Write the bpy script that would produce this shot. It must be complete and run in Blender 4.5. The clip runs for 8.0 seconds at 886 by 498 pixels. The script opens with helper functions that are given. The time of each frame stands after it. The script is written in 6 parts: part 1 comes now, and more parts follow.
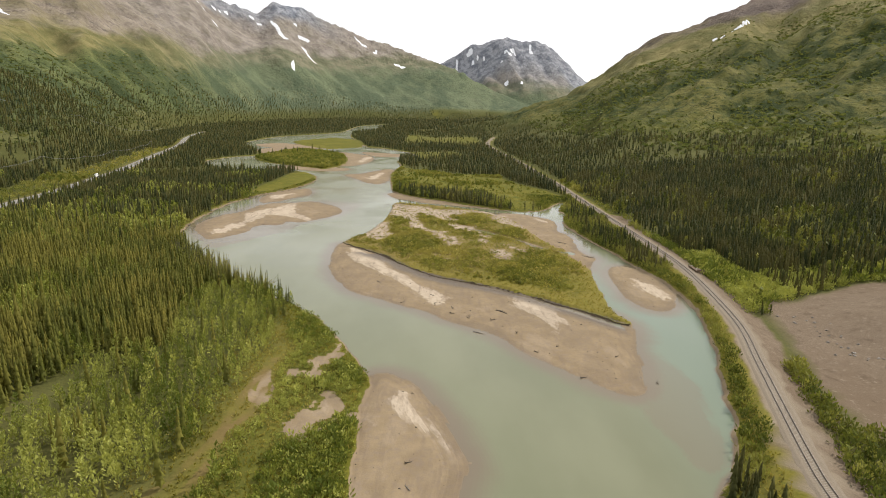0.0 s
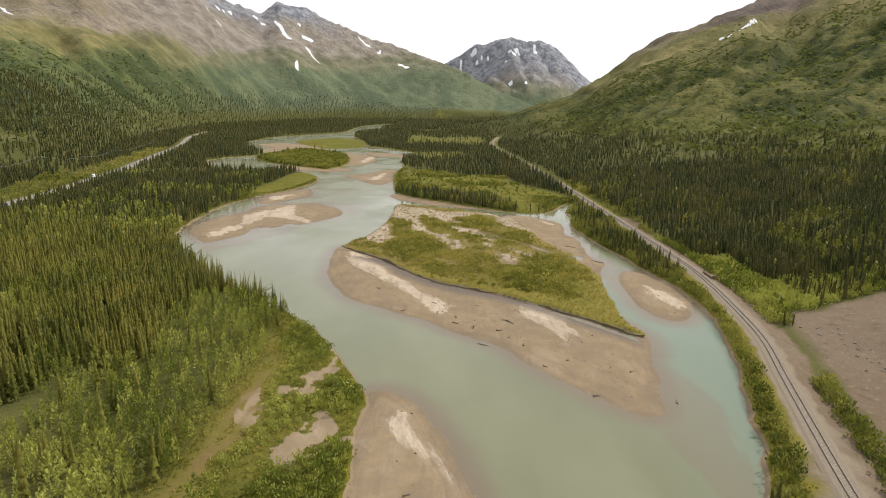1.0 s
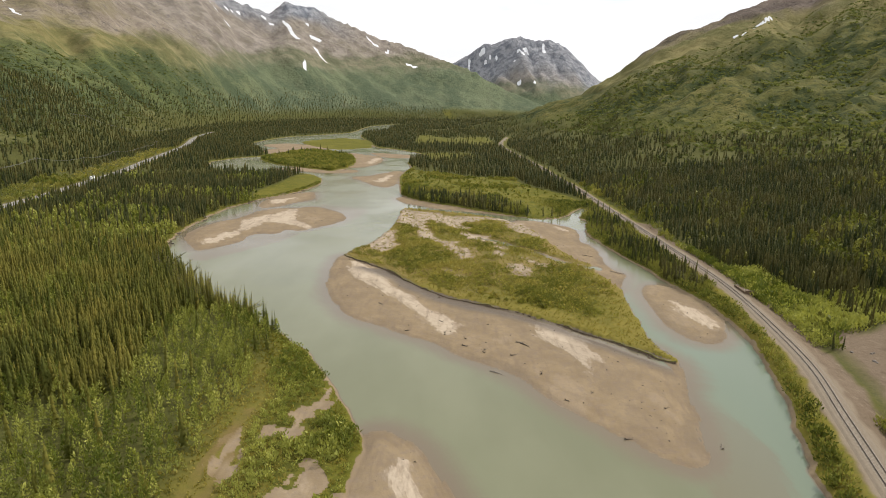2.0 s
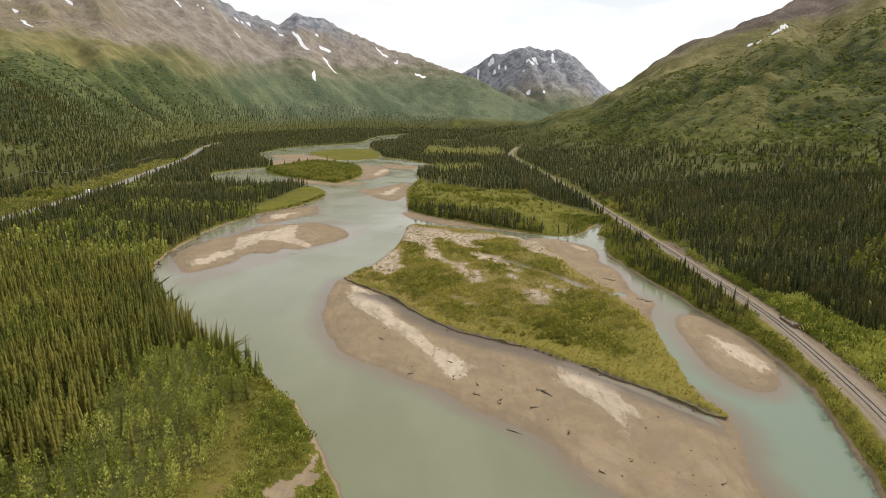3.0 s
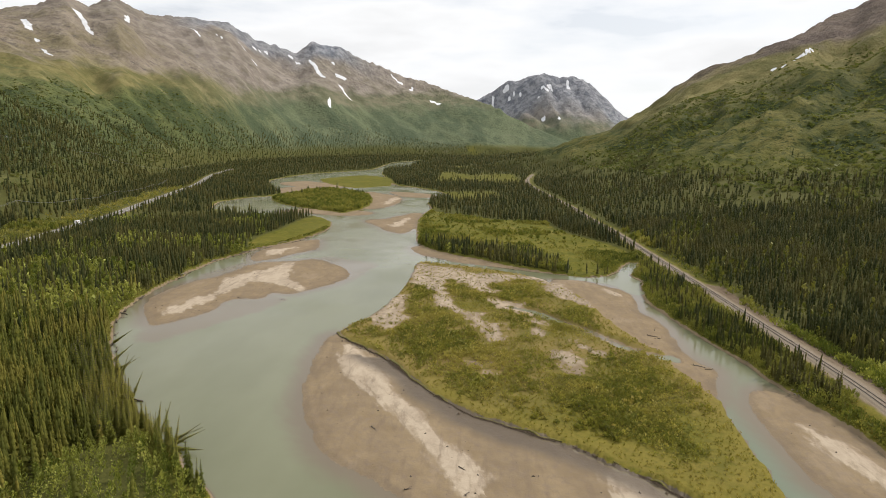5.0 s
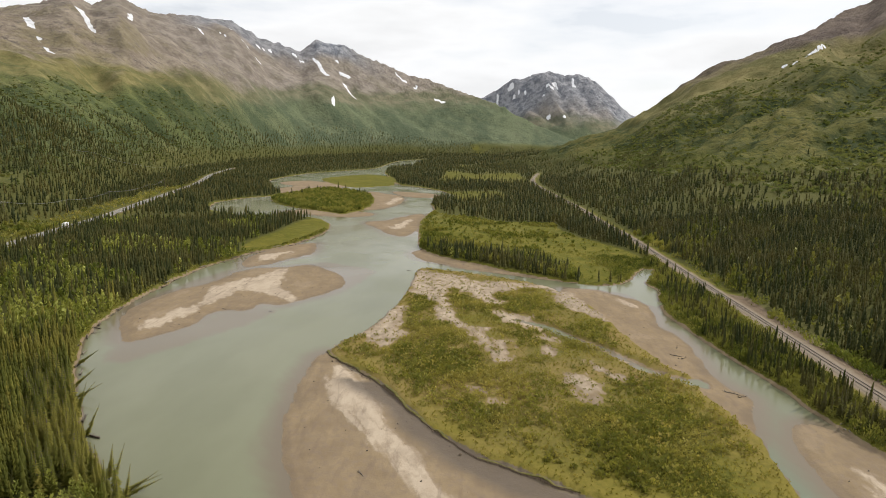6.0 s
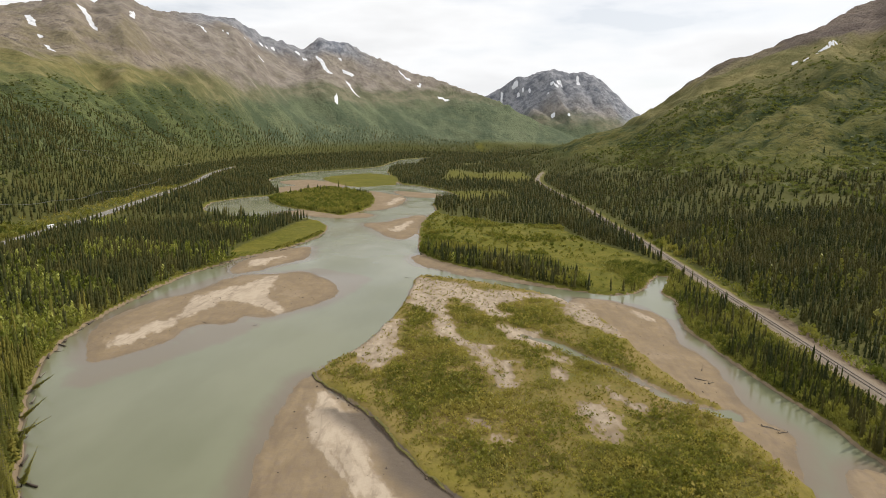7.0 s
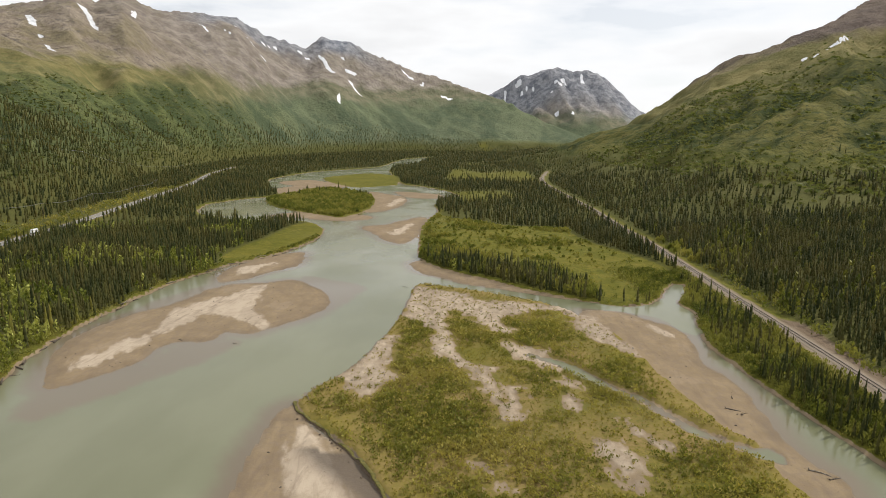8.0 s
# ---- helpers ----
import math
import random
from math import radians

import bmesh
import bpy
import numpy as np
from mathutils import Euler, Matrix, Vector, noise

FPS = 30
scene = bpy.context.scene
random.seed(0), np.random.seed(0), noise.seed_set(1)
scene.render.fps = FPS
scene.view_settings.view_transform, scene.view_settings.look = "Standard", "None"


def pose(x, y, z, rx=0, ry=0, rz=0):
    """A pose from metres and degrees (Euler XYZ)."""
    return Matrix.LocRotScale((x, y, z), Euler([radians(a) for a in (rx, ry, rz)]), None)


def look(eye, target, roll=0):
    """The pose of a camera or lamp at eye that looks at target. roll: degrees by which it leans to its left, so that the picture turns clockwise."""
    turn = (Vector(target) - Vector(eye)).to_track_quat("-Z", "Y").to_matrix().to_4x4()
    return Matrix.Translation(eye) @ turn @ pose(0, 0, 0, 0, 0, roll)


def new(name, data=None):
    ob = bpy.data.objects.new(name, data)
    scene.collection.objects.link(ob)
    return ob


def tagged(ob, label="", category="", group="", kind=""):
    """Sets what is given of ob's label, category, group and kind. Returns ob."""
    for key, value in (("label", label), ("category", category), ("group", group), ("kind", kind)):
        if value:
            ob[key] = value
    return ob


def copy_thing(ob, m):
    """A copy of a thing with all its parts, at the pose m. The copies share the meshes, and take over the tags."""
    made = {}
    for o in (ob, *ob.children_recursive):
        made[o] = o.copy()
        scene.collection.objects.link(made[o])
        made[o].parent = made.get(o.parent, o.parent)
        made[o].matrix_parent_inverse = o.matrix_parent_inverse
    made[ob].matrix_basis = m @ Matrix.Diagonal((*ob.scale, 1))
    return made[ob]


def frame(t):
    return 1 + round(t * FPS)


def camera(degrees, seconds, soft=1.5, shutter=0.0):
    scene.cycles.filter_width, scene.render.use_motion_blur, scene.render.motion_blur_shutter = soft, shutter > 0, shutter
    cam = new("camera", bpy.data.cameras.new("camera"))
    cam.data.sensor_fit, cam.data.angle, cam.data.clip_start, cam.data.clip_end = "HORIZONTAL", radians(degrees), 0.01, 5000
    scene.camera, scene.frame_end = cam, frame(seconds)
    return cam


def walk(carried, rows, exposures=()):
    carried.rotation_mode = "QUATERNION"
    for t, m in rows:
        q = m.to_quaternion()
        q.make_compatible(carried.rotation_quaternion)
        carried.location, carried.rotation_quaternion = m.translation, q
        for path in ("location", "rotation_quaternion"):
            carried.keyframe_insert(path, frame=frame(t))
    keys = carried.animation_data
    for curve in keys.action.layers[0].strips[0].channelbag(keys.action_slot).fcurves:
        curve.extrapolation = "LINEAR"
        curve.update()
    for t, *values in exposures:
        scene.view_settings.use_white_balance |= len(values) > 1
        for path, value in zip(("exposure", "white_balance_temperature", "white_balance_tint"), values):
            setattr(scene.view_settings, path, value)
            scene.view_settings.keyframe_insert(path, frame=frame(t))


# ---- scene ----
cam = camera(75.9, 8.0, soft=0.9)
PATH = [
    (0, (0.483, -48.409, 69.513), (0.531, -46.466, 69.04), 1.2),
    (0.5, (0.686, -43.163, 69.334), (0.727, -41.22, 68.861), 1.2),
    (1, (0.997, -37.516, 68.939), (1.032, -35.573, 68.466), 1.2),
    (1.5, (1.149, -29.275, 68.626), (1.172, -27.332, 68.152), 1.2),
    (2.8, (1.086, 0.901, 69.277), (1.068, 2.844, 68.806), 1.0),
    (3, (1.084, 5.475, 69.287), (1.06, 7.426, 68.844), 1.0),
    (3.5, (1.119, 16.276, 69.242), (1.081, 18.239, 68.863), 1.1),
    (4, (1.013, 26.555, 69.182), (0.961, 28.524, 68.835), 1.1),
    (4.5, (1.182, 36.546, 69.327), (1.116, 38.513, 68.975), 1.0),
    (6, (1.739, 66.77, 69.842), (1.647, 68.735, 69.48), 0.9),
    (6.5, (1.984, 77.098, 70.028), (1.884, 79.061, 69.662), 0.9),
    (7, (2.346, 87.264, 70.108), (2.241, 89.227, 69.74), 0.9),
    (7.5, (2.629, 97.373, 70.146), (2.515, 99.335, 69.776), 0.8),
    (8, (3.025, 107.333, 70.254), (2.907, 109.295, 69.883), 0.7),
]
walk(cam, [(t, look(e, a, r)) for t, e, a, r in PATH], [(0, 0.13), (1.5, 0.06), (3.5, -0.04), (4.5, -0.10), (8, -0.12)])

# ---- light: bright, thinly clouded summer day, sun from the north-east side ----
SUN_AZ, SUN_EL = 58.0, 44.0            # degrees clockwise from +y, degrees up

world = bpy.data.worlds.new("sky")
scene.world = world
world.use_nodes = True
wt = world.node_tree
wt.nodes.clear()
w_out = wt.nodes.new("ShaderNodeOutputWorld")
w_sky = wt.nodes.new("ShaderNodeTexSky")
w_sky.sky_type = "NISHITA"
w_sky.sun_disc = False
w_sky.sun_elevation, w_sky.sun_rotation = radians(SUN_EL), radians(SUN_AZ)
w_sky.air_density, w_sky.dust_density = 1.0, 2.0
w_bg = wt.nodes.new("ShaderNodeBackground")
w_bg.inputs["Strength"].default_value = 0.10
w_cloud = wt.nodes.new("ShaderNodeBackground")
w_cloud.inputs["Color"].default_value = (0.985, 0.99, 1.0, 1)
w_cloud.inputs["Strength"].default_value = 1.22
w_tc = wt.nodes.new("ShaderNodeTexCoord")
w_map = wt.nodes.new("ShaderNodeMapping")
w_map.inputs["Scale"].default_value = (2.2, 2.2, 9.0)
w_noise = wt.nodes.new("ShaderNodeTexNoise")
w_noise.inputs["Scale"].default_value = 1.6
w_noise.inputs["Detail"].default_value = 6
w_ramp = wt.nodes.new("ShaderNodeMapRange")
w_ramp.inputs["From Min"].default_value, w_ramp.inputs["From Max"].default_value = 0.36, 0.52
w_ramp.inputs["To Min"].default_value, w_ramp.inputs["To Max"].default_value = 0.60, 1.0
w_mix = wt.nodes.new("ShaderNodeMixShader")
wt.links.new(w_tc.outputs["Generated"], w_map.inputs["Vector"])
wt.links.new(w_map.outputs["Vector"], w_noise.inputs["Vector"])
wt.links.new(w_noise.outputs["Fac"], w_ramp.inputs["Value"])
w_thick = wt.nodes.new("ShaderNodeMapRange")
w_thick.inputs["From Min"].default_value, w_thick.inputs["From Max"].default_value = 0.40, 0.66
w_thick.inputs["To Min"].default_value, w_thick.inputs["To Max"].default_value = 1.20, 0.98
wt.links.new(w_noise.outputs["Fac"], w_thick.inputs["Value"])
wt.links.new(w_thick.outputs["Result"], w_cloud.inputs["Strength"])
wt.links.new(w_ramp.outputs["Result"], w_mix.inputs["Fac"])
wt.links.new(w_sky.outputs["Color"], w_bg.inputs["Color"])
wt.links.new(w_bg.outputs["Background"], w_mix.inputs[1])
wt.links.new(w_cloud.outputs["Background"], w_mix.inputs[2])
wt.links.new(w_mix.outputs["Shader"], w_out.inputs["Surface"])

sun = new("sun", bpy.data.lights.new("sun", "SUN"))
sun.data.energy, sun.data.angle, sun.data.color = 3.5, radians(1.5), (1.0, 0.935, 0.84)
sun_way = Vector((math.sin(radians(SUN_AZ)) * math.cos(radians(SUN_EL)),
                  math.cos(radians(SUN_AZ)) * math.cos(radians(SUN_EL)), math.sin(radians(SUN_EL))))
sun.matrix_world = look(sun_way * 300 + Vector((0, 200, 0)), (0, 200, 0))


# ---- materials ----
class Shade:
    """A small builder for node materials."""

    def __init__(self, name, rough=0.8, spec=0.3, metal=0.0):
        self.m = bpy.data.materials.new(name)
        self.m.use_nodes = True
        self.t = self.m.node_tree
        self.b = self.t.nodes["Principled BSDF"]
        self.b.inputs["Roughness"].default_value = rough
        self.b.inputs["Specular IOR Level"].default_value = spec
        self.b.inputs["Metallic"].default_value = metal
        self.pos = self.node("ShaderNodeNewGeometry").outputs["Position"]

    def node(self, kind):
        return self.t.nodes.new(kind)

    def put(self, socket, value):
        if isinstance(value, bpy.types.NodeSocket):
            self.t.links.new(value, socket)
        elif isinstance(value, tuple) and len(value) == 3 and socket.type == "RGBA":
            socket.default_value = (*value, 1)
        else:
            socket.default_value = value

    def attr(self, name):
        n = self.node("ShaderNodeAttribute")
        n.attribute_name = name
        return n.outputs["Fac"]

    def stretch(self, scale):
        n = self.node("ShaderNodeMapping")
        self.put(n.inputs["Vector"], self.pos)
        n.inputs["Scale"].default_value = scale
        return n.outputs["Vector"]

    def noise(self, scale, detail=4, rough=0.55, where=None):
        n = self.node("ShaderNodeTexNoise")
        self.put(n.inputs["Vector"], where or self.pos)
        n.inputs["Scale"].default_value = scale
        n.inputs["Detail"].default_value = detail
        n.inputs["Roughness"].default_value = rough
        return n.outputs["Fac"]

    def step(self, value, lo, hi, a=0.0, b=1.0):
        n = self.node("ShaderNodeMapRange")
        n.interpolation_type = "SMOOTHSTEP"
        self.put(n.inputs["Value"], value)
        for k, v in (("From Min", lo), ("From Max", hi), ("To Min", a), ("To Max", b)):
            self.put(n.inputs[k], v)
        return n.outputs["Result"]

    def math(self, op, a, b=0.0):
        n = self.node("ShaderNodeMath")
        n.operation = op
        self.put(n.inputs[0], a)
        self.put(n.inputs[1], b)
        return n.outputs[0]

    def mix(self, fac, a, b, blend="MIX"):
        n = self.node("ShaderNodeMix")
        n.data_type, n.blend_type = "RGBA", blend
        self.put(n.inputs[0], fac)
        self.put(n.inputs[6], a)
        self.put(n.inputs[7], b)
        return n.outputs[2]

    def bump(self, height, strength=0.5, distance=0.1):
        n = self.node("ShaderNodeBump")
        n.inputs["Strength"].default_value = strength
        n.inputs["Distance"].default_value = distance
        self.put(n.inputs["Height"], height)
        self.put(self.b.inputs["Normal"], n.outputs["Normal"])

    def chance(self):
        return self.node("ShaderNodeObjectInfo").outputs["Random"]

    def end(self, colour, rough=None):
        self.put(self.b.inputs["Base Color"], colour)
        if rough is not None:
            self.put(self.b.inputs["Roughness"], rough)
        return self.m


def ground_material():
    s = Shade("ground", 0.95, 0.05)
    sand, wet, pale, gravel = (s.attr(n) for n in ("sand", "wet", "pale", "gravel"))
    floor, alpine, snow, scrub, lush = (s.attr(n) for n in ("floor", "alpine", "snow", "scrub", "lush"))
    fine, mid, big = s.noise(1.6, 5), s.noise(0.16, 5), s.noise(0.02, 5)
    grass = s.mix(s.step(mid, 0.35, 0.65), (0.098, 0.098, 0.013), (0.150, 0.134, 0.022))
    grass = s.mix(s.step(s.noise(0.45, 6, 0.7), 0.46, 0.64, 0.0, 0.8), grass, (0.058, 0.066, 0.011))
    grass = s.mix(s.step(s.noise(0.09, 6, 0.7), 0.54, 0.66, 0.0, 0.6), grass, (0.200, 0.156, 0.036))
    grass = s.mix(s.step(fine, 0.40, 0.75), grass, (0.066, 0.072, 0.014))
    grass = s.mix(s.math("MULTIPLY", lush, 0.6), grass, (0.118, 0.108, 0.018))
    grass = s.mix(s.math("MULTIPLY", s.attr("gold"), s.step(s.noise(0.7, 6, 0.7), 0.30, 0.60, 0.15, 0.80)), grass, (0.182, 0.150, 0.032))
    grass = s.mix(s.math("MULTIPLY", s.attr("tawny"), s.step(s.noise(0.9, 6, 0.75), 0.36, 0.60, 0.30, 1.0)), grass, (0.232, 0.164, 0.072))
    under = s.mix(s.step(fine, 0.3, 0.7), (0.046, 0.052, 0.018), (0.092, 0.090, 0.028))
    c = s.mix(floor, grass, under)
    # hillside scrub: alder thickets and grassy lanes running along the slope
    lane = s.math("ADD", s.attr("lane"), s.math("MULTIPLY", s.math("SUBTRACT", s.noise(0.05, 7, 0.7), 0.5), 2.0))
    knot = s.noise(0.13, 6, 0.7)
    px = s.node("ShaderNodeSeparateXYZ")
    s.put(px.inputs[0], s.pos)
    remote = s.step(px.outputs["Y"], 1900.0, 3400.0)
    # mask of the nearer east side, whose colours carry a painted cloud shadow
    clouded_east = s.math("MULTIPLY", s.step(px.outputs["X"], -60.0, 160.0), s.math("SUBTRACT", 1.0, remote))
    bush = s.mix(s.step(lane, -0.55, 0.65), (0.050, 0.066, 0.027), (0.104, 0.120, 0.044))
    bush = s.mix(s.step(lane, 0.45, 0.95, 0.0, 0.7), bush, (0.142, 0.136, 0.056))
    bush = s.mix(s.step(knot, 0.50, 0.62, 0.0, 0.8), bush, (0.034, 0.047, 0.021))
    # olive greens of the east slope, darkened to paint in cloud shade
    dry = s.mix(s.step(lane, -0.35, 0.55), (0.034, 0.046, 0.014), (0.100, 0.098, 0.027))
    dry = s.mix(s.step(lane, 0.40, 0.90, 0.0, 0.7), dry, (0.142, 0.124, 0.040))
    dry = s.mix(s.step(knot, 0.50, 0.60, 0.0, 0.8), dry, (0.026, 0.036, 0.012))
    # far slopes: scrub paled and blued, distance haze painted into the colour
    hazed_scrub = s.mix(s.step(lane, -0.55, 0.65), (0.082, 0.104, 0.062), (0.140, 0.160, 0.092))
    hazed_scrub = s.mix(s.step(knot, 0.50, 0.60, 0.0, 0.8), hazed_scrub, (0.048, 0.064, 0.036))
    bush = s.mix(clouded_east, s.mix(remote, bush, hazed_scrub), dry)
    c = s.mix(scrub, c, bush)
    # bare upper slopes: a belt of olive tundra, then brown scree and dark crags
    streak = s.noise(0.012, 7, 0.65)
    tundra = s.mix(s.step(streak, 0.40, 0.62), (0.140, 0.132, 0.052), (0.225, 0.195, 0.084))
    # far tundra greyed and blued for the same painted haze
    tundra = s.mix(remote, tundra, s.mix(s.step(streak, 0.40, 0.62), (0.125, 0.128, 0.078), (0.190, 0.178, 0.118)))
    rock = s.mix(s.step(streak, 0.38, 0.62), (0.246, 0.202, 0.156), (0.340, 0.284, 0.216))
    rock = s.mix(s.step(s.noise(0.004, 7, 0.65), 0.46, 0.58, 0.0, 0.6), rock, (0.225, 0.192, 0.100))
    rock = s.mix(s.step(s.noise(0.030, 7, 0.7, s.stretch((1.0, 1.0, 0.5))), 0.52, 0.68), rock, (0.142, 0.120, 0.108))
    ledge = s.noise(0.055, 8, 0.72, s.stretch((1.0, 1.0, 0.30)))
    rock = s.mix(s.step(ledge, 0.52, 0.66, 0.0, 0.55), rock, (0.125, 0.106, 0.098))
    rock = s.mix(s.step(ledge, 0.34, 0.46, 0.55, 0.0), rock, (0.320, 0.266, 0.210))
    # haze painted into the far rock: paler, less brown
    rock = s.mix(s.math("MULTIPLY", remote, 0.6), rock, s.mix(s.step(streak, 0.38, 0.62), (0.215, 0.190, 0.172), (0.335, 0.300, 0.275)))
    # brown east rock, cloud shade painted in by a darker tone
    shaded_rock = s.mix(s.step(streak, 0.38, 0.62), (0.118, 0.094, 0.082), (0.190, 0.150, 0.126))
    rock = s.mix(s.math("MULTIPLY", clouded_east, 0.9), rock, shaded_rock)
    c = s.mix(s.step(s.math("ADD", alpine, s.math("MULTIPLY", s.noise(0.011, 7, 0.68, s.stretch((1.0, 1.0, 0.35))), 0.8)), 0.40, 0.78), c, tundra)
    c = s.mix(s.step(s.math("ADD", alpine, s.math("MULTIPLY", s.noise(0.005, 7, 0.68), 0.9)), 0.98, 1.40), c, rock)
    # bluish crag rock, paled and blued further to stand for haze
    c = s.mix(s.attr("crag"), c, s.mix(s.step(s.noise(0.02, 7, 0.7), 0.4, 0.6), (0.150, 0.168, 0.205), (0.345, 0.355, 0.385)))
    # river deposits
    sand = s.step(s.math("ADD", sand, s.math("MULTIPLY", s.math("SUBTRACT", s.noise(0.55, 6, 0.75), 0.5), 1.3)), 0.40, 0.60)
    silt = s.mix(s.step(mid, 0.3, 0.7), (0.208, 0.156, 0.096), (0.250, 0.190, 0.118))
    silt = s.mix(s.step(s.noise(0.6, 6, 0.7), 0.45, 0.7), silt, (0.205, 0.158, 0.113))
    crust = s.step(s.math("ADD", pale, s.math("MULTIPLY", s.noise(0.28, 7, 0.7, s.stretch((1.0, 0.7, 1.0))), 1.5)), 1.05, 1.85)
    silt = s.mix(s.math("MULTIPLY", crust, s.step(pale, 0.0, 0.30)), silt, (0.335, 0.272, 0.200))
    flake = s.step(s.math("ADD", pale, s.math("MULTIPLY", s.noise(0.35, 8, 0.72, s.stretch((1.0, 0.6, 1.0))), 1.6)), 1.52, 1.82)
    silt = s.mix(s.math("MULTIPLY", flake, 0.60), silt, (0.455, 0.380, 0.290))
    damp = s.noise(0.075, 6, 0.55, s.stretch((1.0, 0.45, 1.0)))
    silt = s.mix(s.step(damp, 0.505, 0.545, 0.0, 0.22), silt, (0.150, 0.116, 0.084))
    silt = s.mix(s.step(damp, 0.40, 0.44, 0.22, 0.0), silt, (0.300, 0.240, 0.178))
    flow = s.noise(0.5, 5, 0.6, s.stretch((1.0, 0.16, 1.0)))
    silt = s.mix(s.step(flow, 0.52, 0.70, 0.0, 0.45), silt, (0.165, 0.125, 0.090))
    shore = s.node("ShaderNodeCombineXYZ")
    s.put(shore.inputs[0], s.attr("rim"))
    tide = s.noise(0.55, 4, 0.65, shore.outputs[0])
    silt = s.mix(s.step(tide, 0.50, 0.60, 0.0, 0.20), silt, (0.158, 0.120, 0.083))
    silt = s.mix(s.step(tide, 0.34, 0.44, 0.18, 0.0), silt, (0.285, 0.226, 0.160))
    silt = s.mix(s.math("MULTIPLY", wet, 0.85), silt, (0.082, 0.062, 0.044))
    c = s.mix(sand, c, silt)
    stone = s.mix(s.step(s.noise(5.0, 3), 0.35, 0.65), (0.118, 0.088, 0.060), (0.185, 0.141, 0.100))
    stone = s.mix(s.step(big, 0.42, 0.68, 0.0, 0.7), stone, (0.122, 0.088, 0.058))
    stone = s.mix(s.step(s.noise(0.5, 8, 0.75), 0.54, 0.66, 0.0, 0.7), stone, (0.225, 0.180, 0.134))
    stone = s.mix(s.step(s.noise(0.32, 7, 0.7, s.stretch((1.0, 0.6, 1.0))), 0.54, 0.68, 0.0, 0.6), stone, (0.082, 0.060, 0.040))
    c = s.mix(gravel, c, stone)
    c = s.mix(s.attr("dirt"), c, s.mix(fine, (0.110, 0.080, 0.030), (0.190, 0.135, 0.056)))
    c = s.mix(s.attr("ballast"), c, s.mix(s.step(s.noise(6.0, 4), 0.35, 0.65), (0.162, 0.129, 0.092), (0.250, 0.205, 0.150)))
    vein = s.noise(0.03, 5, 0.6)
    c = s.mix(s.step(s.math("ADD", snow, s.math("MULTIPLY", vein, 0.7)), 0.80, 0.98), c, (0.82, 0.83, 0.86))
    soil = s.math("ADD", s.math("MULTIPLY", s.noise(2.2, 6, 0.7), 0.10), s.math("MULTIPLY", s.noise(0.12, 5), 0.5))
    slope = s.math("MULTIPLY", s.noise(0.055, 6, 0.65), s.math("MULTIPLY", scrub, 9.0))
    cliff = s.math("MULTIPLY", s.noise(0.018, 9, 0.70, s.stretch((1.0, 1.0, 0.45))), s.math("MULTIPLY", alpine, 60.0))
    s.bump(s.math("ADD", soil, s.math("ADD", slope, cliff)), 0.8, 1.0)
    s.put(s.b.inputs["Specular IOR Level"], s.step(s.math("MULTIPLY", wet, sand), 0.0, 1.0, 0.05, 0.25))
    return s.end(c, s.step(s.math("MULTIPLY", wet, sand), 0.0, 1.0, 0.92, 0.55))


def water_material():
    s = Shade("river_water", 0.08, 0.5)
    s.b.inputs["IOR"].default_value = 1.33
    depth = s.attr("depth")
    drift = s.noise(0.03, 4, 0.5, s.stretch((1.0, 0.45, 1.0)))
    deep = s.mix(s.step(drift, 0.35, 0.65), (0.138, 0.143, 0.083), (0.165, 0.169, 0.103))
    deep = s.mix(s.attr("clear"), deep, (0.132, 0.166, 0.118))
    shoal = s.mix(s.step(drift, 0.3, 0.7), (0.150, 0.120, 0.080), (0.140, 0.114, 0.078))
    c = s.mix(s.step(depth, 0.03, 0.42), shoal, deep)
    ripple = s.math("ADD", s.noise(0.9, 3, 0.5), s.math("MULTIPLY", s.noise(3.2, 2), 0.35))
    s.bump(ripple, 0.10, 0.06)
    return s.end(c, s.step(s.noise(0.02, 3), 0.35, 0.65, 0.10, 0.24))


def leaf_material(name, dark, light, dry, rough=0.65, through_light=0.3):
    s = Shade(name, rough, 0.10)
    tint = s.math("FRACT", s.math("ADD", s.attr("tint"), s.chance()))
    c = s.mix(s.step(tint, 0.0, 1.0), dark, light)
    c = s.mix(s.step(tint, 0.74, 1.0), c, dry)
    c = s.mix(s.step(s.noise(1.1, 3), 0.4, 0.7), c, dark)
    c = s.mix(s.step(s.noise(0.035, 3), 0.45, 0.62, 0.0, 0.55), c, dry)
    s.end(c)
    thin = s.node("ShaderNodeBsdfTranslucent")
    s.put(thin.inputs["Color"], s.mix(1.0, c, (1.0, 0.95, 0.55), "MULTIPLY"))
    both = s.node("ShaderNodeMixShader")
    both.inputs["Fac"].default_value = through_light
    s.t.links.new(s.b.outputs["BSDF"], both.inputs[1])
    s.t.links.new(thin.outputs["BSDF"], both.inputs[2])
    s.t.links.new(both.outputs["Shader"], s.t.nodes["Material Output"].inputs["Surface"])
    return s.m


def plain(name, a, b, scale=3.0, rough=0.8, metal=0.0, bump=0.3):
    s = Shade(name, rough, 0.3, metal)
    c = s.mix(s.step(s.noise(scale, 5, 0.65), 0.35, 0.65), a, b)
    c = s.mix(s.step(s.chance(), 0.0, 1.0, 0.0, 0.35), c, a)
    s.bump(s.noise(scale * 4, 4), bump, 0.02)
    return s.end(c)


